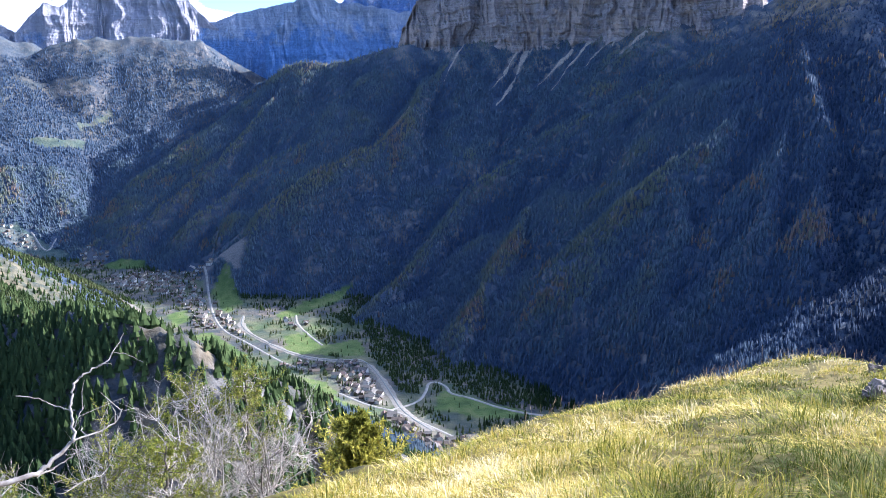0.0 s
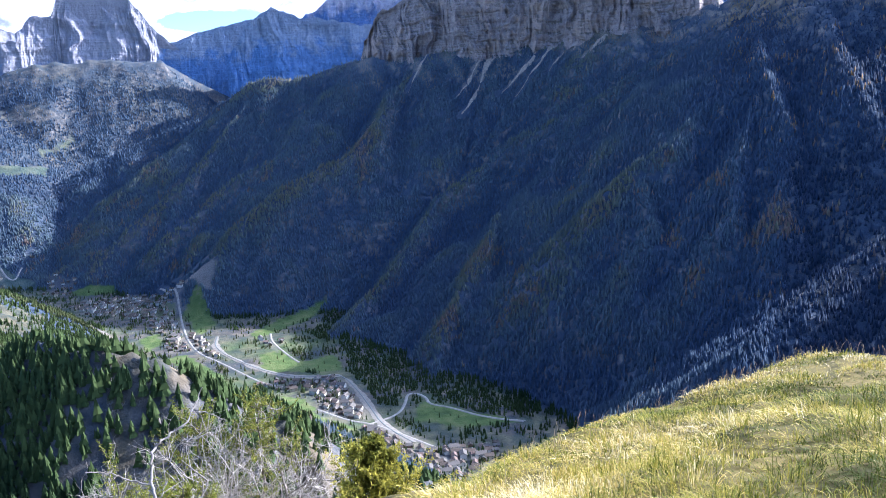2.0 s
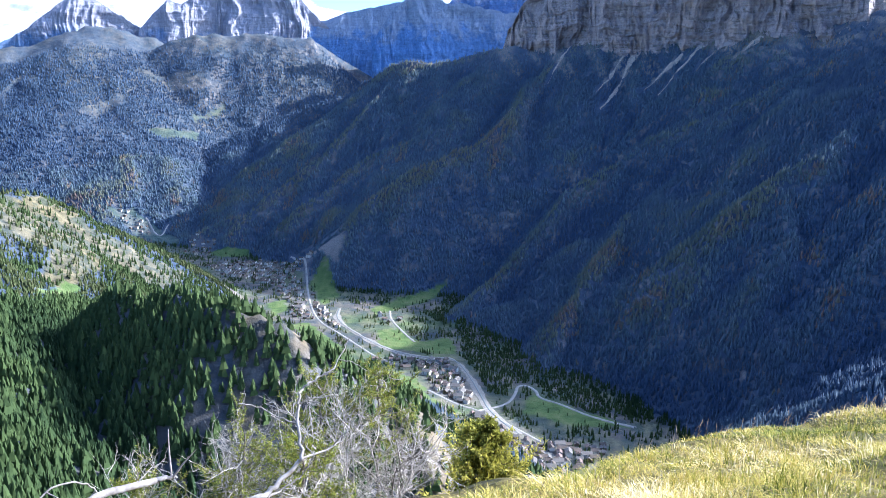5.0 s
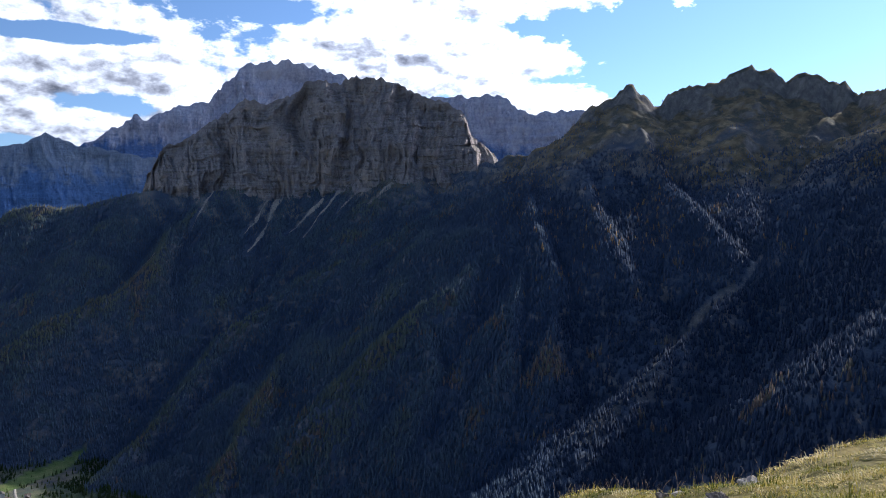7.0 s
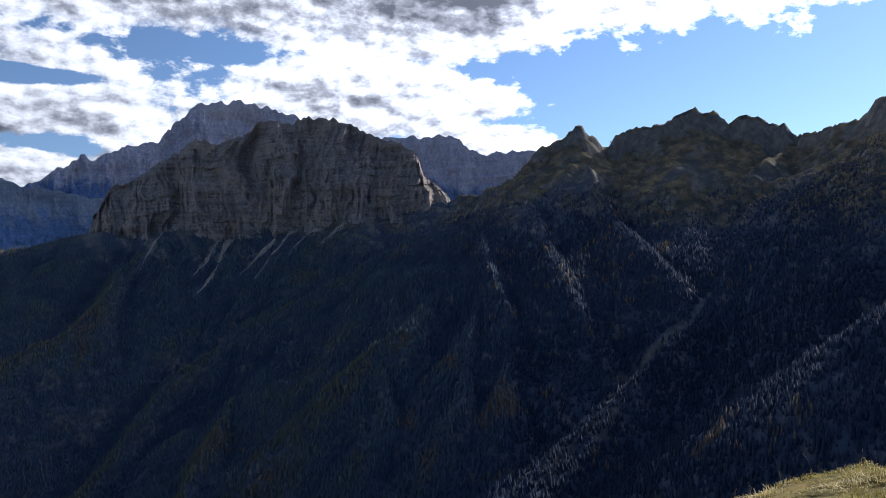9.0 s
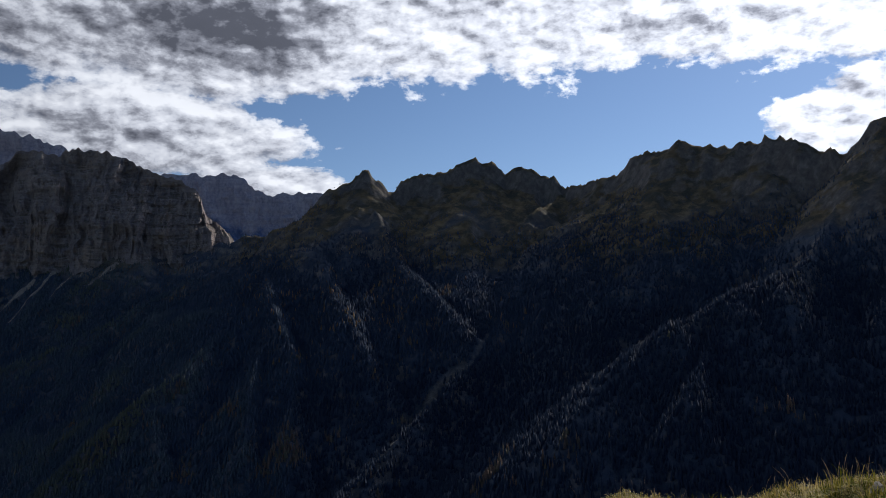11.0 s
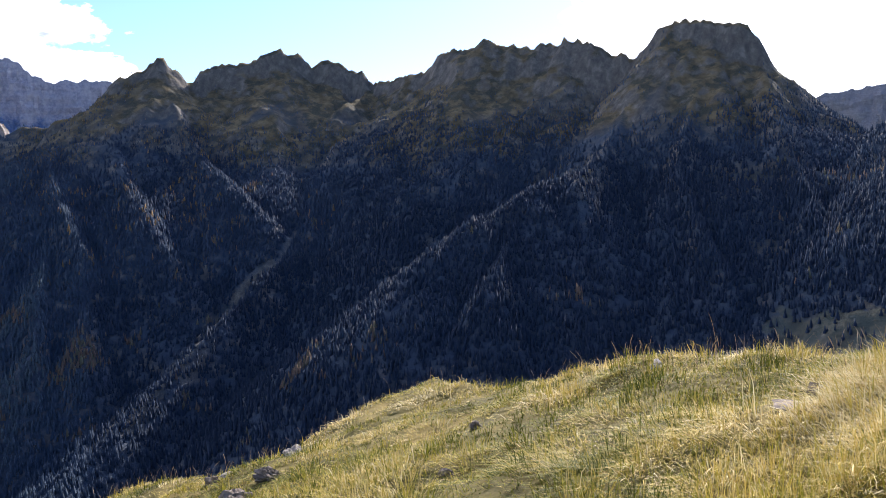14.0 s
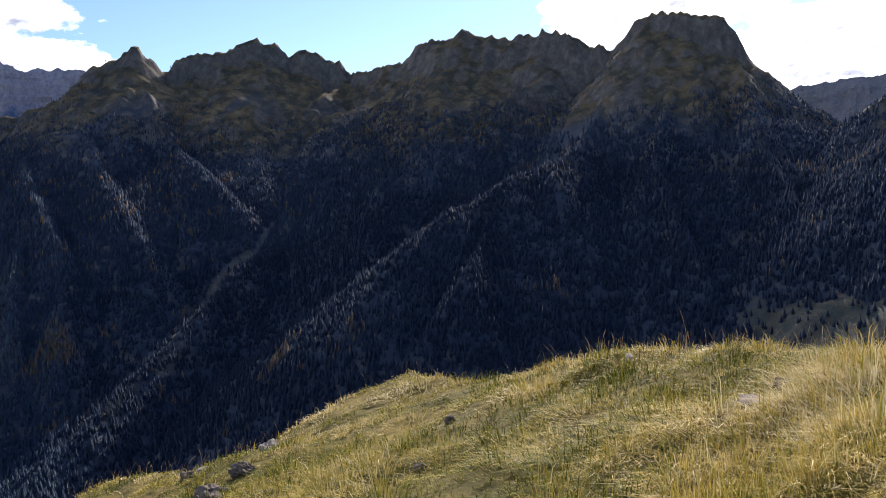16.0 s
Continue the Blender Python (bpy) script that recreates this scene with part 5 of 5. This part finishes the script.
def branching(t, rng, start, way, length, radius, depth, tips, bend=0.25, up=0.1, forks=(4, 7), sides=4):
    """A twig with side twigs, gathered in t. tips receives places along the outer twigs."""
    steps = 6
    pts, d = [start], way / np.linalg.norm(way)
    for _ in range(steps):
        d = d + bend * rng.normal(size=3) * 0.5 + np.array([0, 0, up * 0.3])
        d /= np.linalg.norm(d)
        pts.append(pts[-1] + d * length / steps)
    t.add(pts, np.linspace(radius, radius * 0.35, steps + 1), sides if depth else 3)
    if depth == 0 or tips is not None and depth <= 1:
        tips.append((np.array(pts), d)) if tips is not None else None
    if depth:
        for _ in range(rng.integers(*forks)):
            i = rng.integers(1, steps + 1)
            q = pts[i] - pts[i - 1]
            q = q / np.linalg.norm(q) + rng.normal(size=3) * 0.75
            branching(t, rng, pts[i], q, length * rng.uniform(0.35, 0.62), radius * 0.5, depth - 1, tips, bend, up, forks, sides)


def needle_mesh(places_, rng, length, width, tint, name, mat, parent, label=""):
    """Short needle sprays: three-cornered blades out of each place. places_: rows of place and direction."""
    p, d = np.array([q[0] for q in places_]), np.array([q[1] for q in places_])
    n_ = len(p)
    w = rng.normal(size=(n_, 3))
    w = w - d * (w * d).sum(1, keepdims=True)
    w /= np.linalg.norm(w, axis=1, keepdims=True) + 1e-9
    l, k = length * rng.uniform(0.6, 1.3, (n_, 1)), width * rng.uniform(0.7, 1.3, (n_, 1))
    v = np.stack([p - w * k * 0.3, p + w * k * 0.3, p + d * l * 0.5 + w * k, p + d * l, p + d * l * 0.5 - w * k], 1).reshape(-1, 3)
    f = np.array([(0, 1, 2), (0, 2, 4), (4, 2, 3)])
    f = (f[None] + 5 * np.arange(n_)[:, None, None]).reshape(-1, 3)
    ob = link_mesh(name, v, f, mat, [("tint", np.repeat(np.clip(tint, 0, 1), 5))], smooth=False, parent=parent)
    return tagged(ob, label, kind="stuff")


def young_larch(at, tall, wide, seed, label, bare=0.3, count=46, toward=(0, 0)):
    """A small larch: a leaning stem, drooping limbs, tufts of soft needles, some twigs bare."""
    top = new("young_larch")
    tagged(top, label, "larch", "bushes below the brink")
    rng = np.random.default_rng(seed)
    z0 = float(meadow_height(np.array([at[0]]), np.array([at[1]]))[0]) - 0.03
    lean = np.array([toward[0], toward[1], 0])
    stem = np.array([np.array([at[0], at[1], z0]) + lean * u ** 1.5 + np.array([0, 0, tall * u]) + 0.015 * rng.normal(size=3) * (u > 0) for u in np.linspace(0, 1, 14)])
    t = Tubes()
    t.add(stem, np.linspace(0.033, 0.006, 14), 7)
    t.mesh("stem", BARK, top)
    tips = []
    for _ in range(count):
        u = rng.uniform(0.08, 0.97)
        i = u * 13
        p = stem[int(i)] * (1 - i % 1) + stem[min(int(i) + 1, 13)] * (i % 1)
        a = rng.uniform(0, 2 * np.pi)
        length = wide * (1.05 - 0.75 * u) * rng.uniform(0.65, 1.2)
        way = np.array([math.cos(a), math.sin(a), rng.uniform(-0.1, 0.5)])
        dead = rng.uniform() < bare
        t = Tubes()
        branching(t, rng, p, way, length, 0.009, 2 if dead else 1, None if dead else tips, 0.35, 0.25, (4, 7))
        t.mesh("limb", TWIG if dead else BARK, top, "bleached bare dead limb" if dead else "")
    rows = []
    for pts, _ in tips:
        for q in np.linspace(0.06, 1, 12):
            i = q * 6
            p = pts[min(int(i), 5)] * (1 - (i - min(int(i), 5))) + pts[min(int(i), 5) + 1] * (i - min(int(i), 5))
            for _ in range(4):
                d = rng.normal(size=3) + np.array([0, 0, 0.3])
                rows.append((p, d / np.linalg.norm(d)))
    tint = 0.5 + 0.2 * rng.normal(size=len(rows))
    needle_mesh(rows, rng, 0.05, 0.0042, tint, "needles", LARCH, top)
    return top


def dead_bush(at, tall, wide, seed, label, stems=9):
    top = new("dead_bush")
    tagged(top, label, "dead bush", "bushes below the brink")
    rng = np.random.default_rng(seed)
    z0 = float(meadow_height(np.array([at[0]]), np.array([at[1]]))[0]) - 0.03
    for q in range(stems):
        t = Tubes()
        a, s = rng.uniform(0, 2 * np.pi), rng.uniform(0.1, 0.75)
        way = np.array([math.cos(a) * s, math.sin(a) * s, 1.0])
        branching(t, rng, np.array([at[0], at[1], z0]) + 0.05 * rng.normal(size=3) * (1, 1, 0), way, tall * rng.uniform(0.75, 1.1), 0.014, 3, None, 0.34, 0.1, (5, 7))
        t.mesh("limb", TWIG if q else BARK, top)
    return top


def young_spruce(at, tall, wide, seed, label):
    """A bushy little spruce with golden-green sprays turned up at the ends."""
    top = new("young_spruce")
    tagged(top, label, "spruce", "bushes below the brink")
    rng = np.random.default_rng(seed)
    z0 = float(meadow_height(np.array([at[0]]), np.array([at[1]]))[0]) - 0.05
    base = np.array([at[0], at[1], z0])
    stem = np.array([base + np.array([0.1 * u, 0, tall * u]) for u in np.linspace(0, 1, 10)])
    t = Tubes()
    t.add(stem, np.linspace(0.03, 0.005, 10), 7)
    t.mesh("stem", BARK, top)
    rows, tints = [], []
    for _ in range(150):
        u = rng.uniform(0.02, 0.97)
        p = base + np.array([0.1 * u, 0, tall * u])
        a = rng.uniform(0, 2 * np.pi)
        shape = (1 - u) ** 0.75 * (1 + 0.35 * math.sin(3 * a + 4 * u)) * rng.uniform(0.6, 1.15) + 0.06
        length = wide * shape
        way = np.array([math.cos(a), math.sin(a), rng.uniform(0.05, 0.55)])
        tips = []
        t = Tubes()
        branching(t, rng, p, way, length, 0.007, 1, tips, 0.3, 0.4, (5, 9))
        t.mesh("limb", BARK, top)
        for pts, _ in tips:
            for q in np.linspace(0.15, 1, 8):
                i = min(int(q * 6), 5)
                c = pts[i] + (pts[i + 1] - pts[i]) * (q * 6 - i)
                along = pts[i + 1] - pts[i]
                along /= np.linalg.norm(along) + 1e-9
                for _ in range(4):
                    d = rng.normal(size=3) * 0.8 + along * 1.1
                    rows.append((c, d / np.linalg.norm(d)))
                    # tint rises from dark near the stem to golden at the tips
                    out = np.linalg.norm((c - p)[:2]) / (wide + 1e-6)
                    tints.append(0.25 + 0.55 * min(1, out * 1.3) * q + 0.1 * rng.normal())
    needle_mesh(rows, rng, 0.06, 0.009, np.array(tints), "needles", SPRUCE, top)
    return top


dead_sapling()
young_larch((-4.2, 9.2), 1.45, 1.0, 11, "young yellow-green larch with bleached bare twigs below the brink", 0.4, 52, (0.1, 0))
young_larch((-3.55, 10.3), 2.1, 1.05, 12, "young yellow-green larch behind the dead bush", 0.2, 46, (0.1, 0))
young_larch((-2.75, 10.5), 2.1, 1.0, 13, "young yellow-green larch behind the dead bush", 0.2, 42)
young_larch((-3.2, 8.6), 1.0, 0.8, 14, "low spreading larch seedling at the brink", 0.2, 30)
young_larch((-5.3, 8.8), 1.05, 0.8, 15, "small larch with many bare grey twigs", 0.6, 40)
dead_bush((-3.0, 9.6), 1.45, 1.0, 16, "dense grey leafless dead bush with bleached twigs", 10)
dead_bush((-2.4, 10.0), 1.05, 0.9, 17, "grey leafless dead bush with bleached twigs", 8)
young_spruce((-1.47, 12.0), 1.3, 0.72, 18, "bushy golden-green young spruce at the brink")
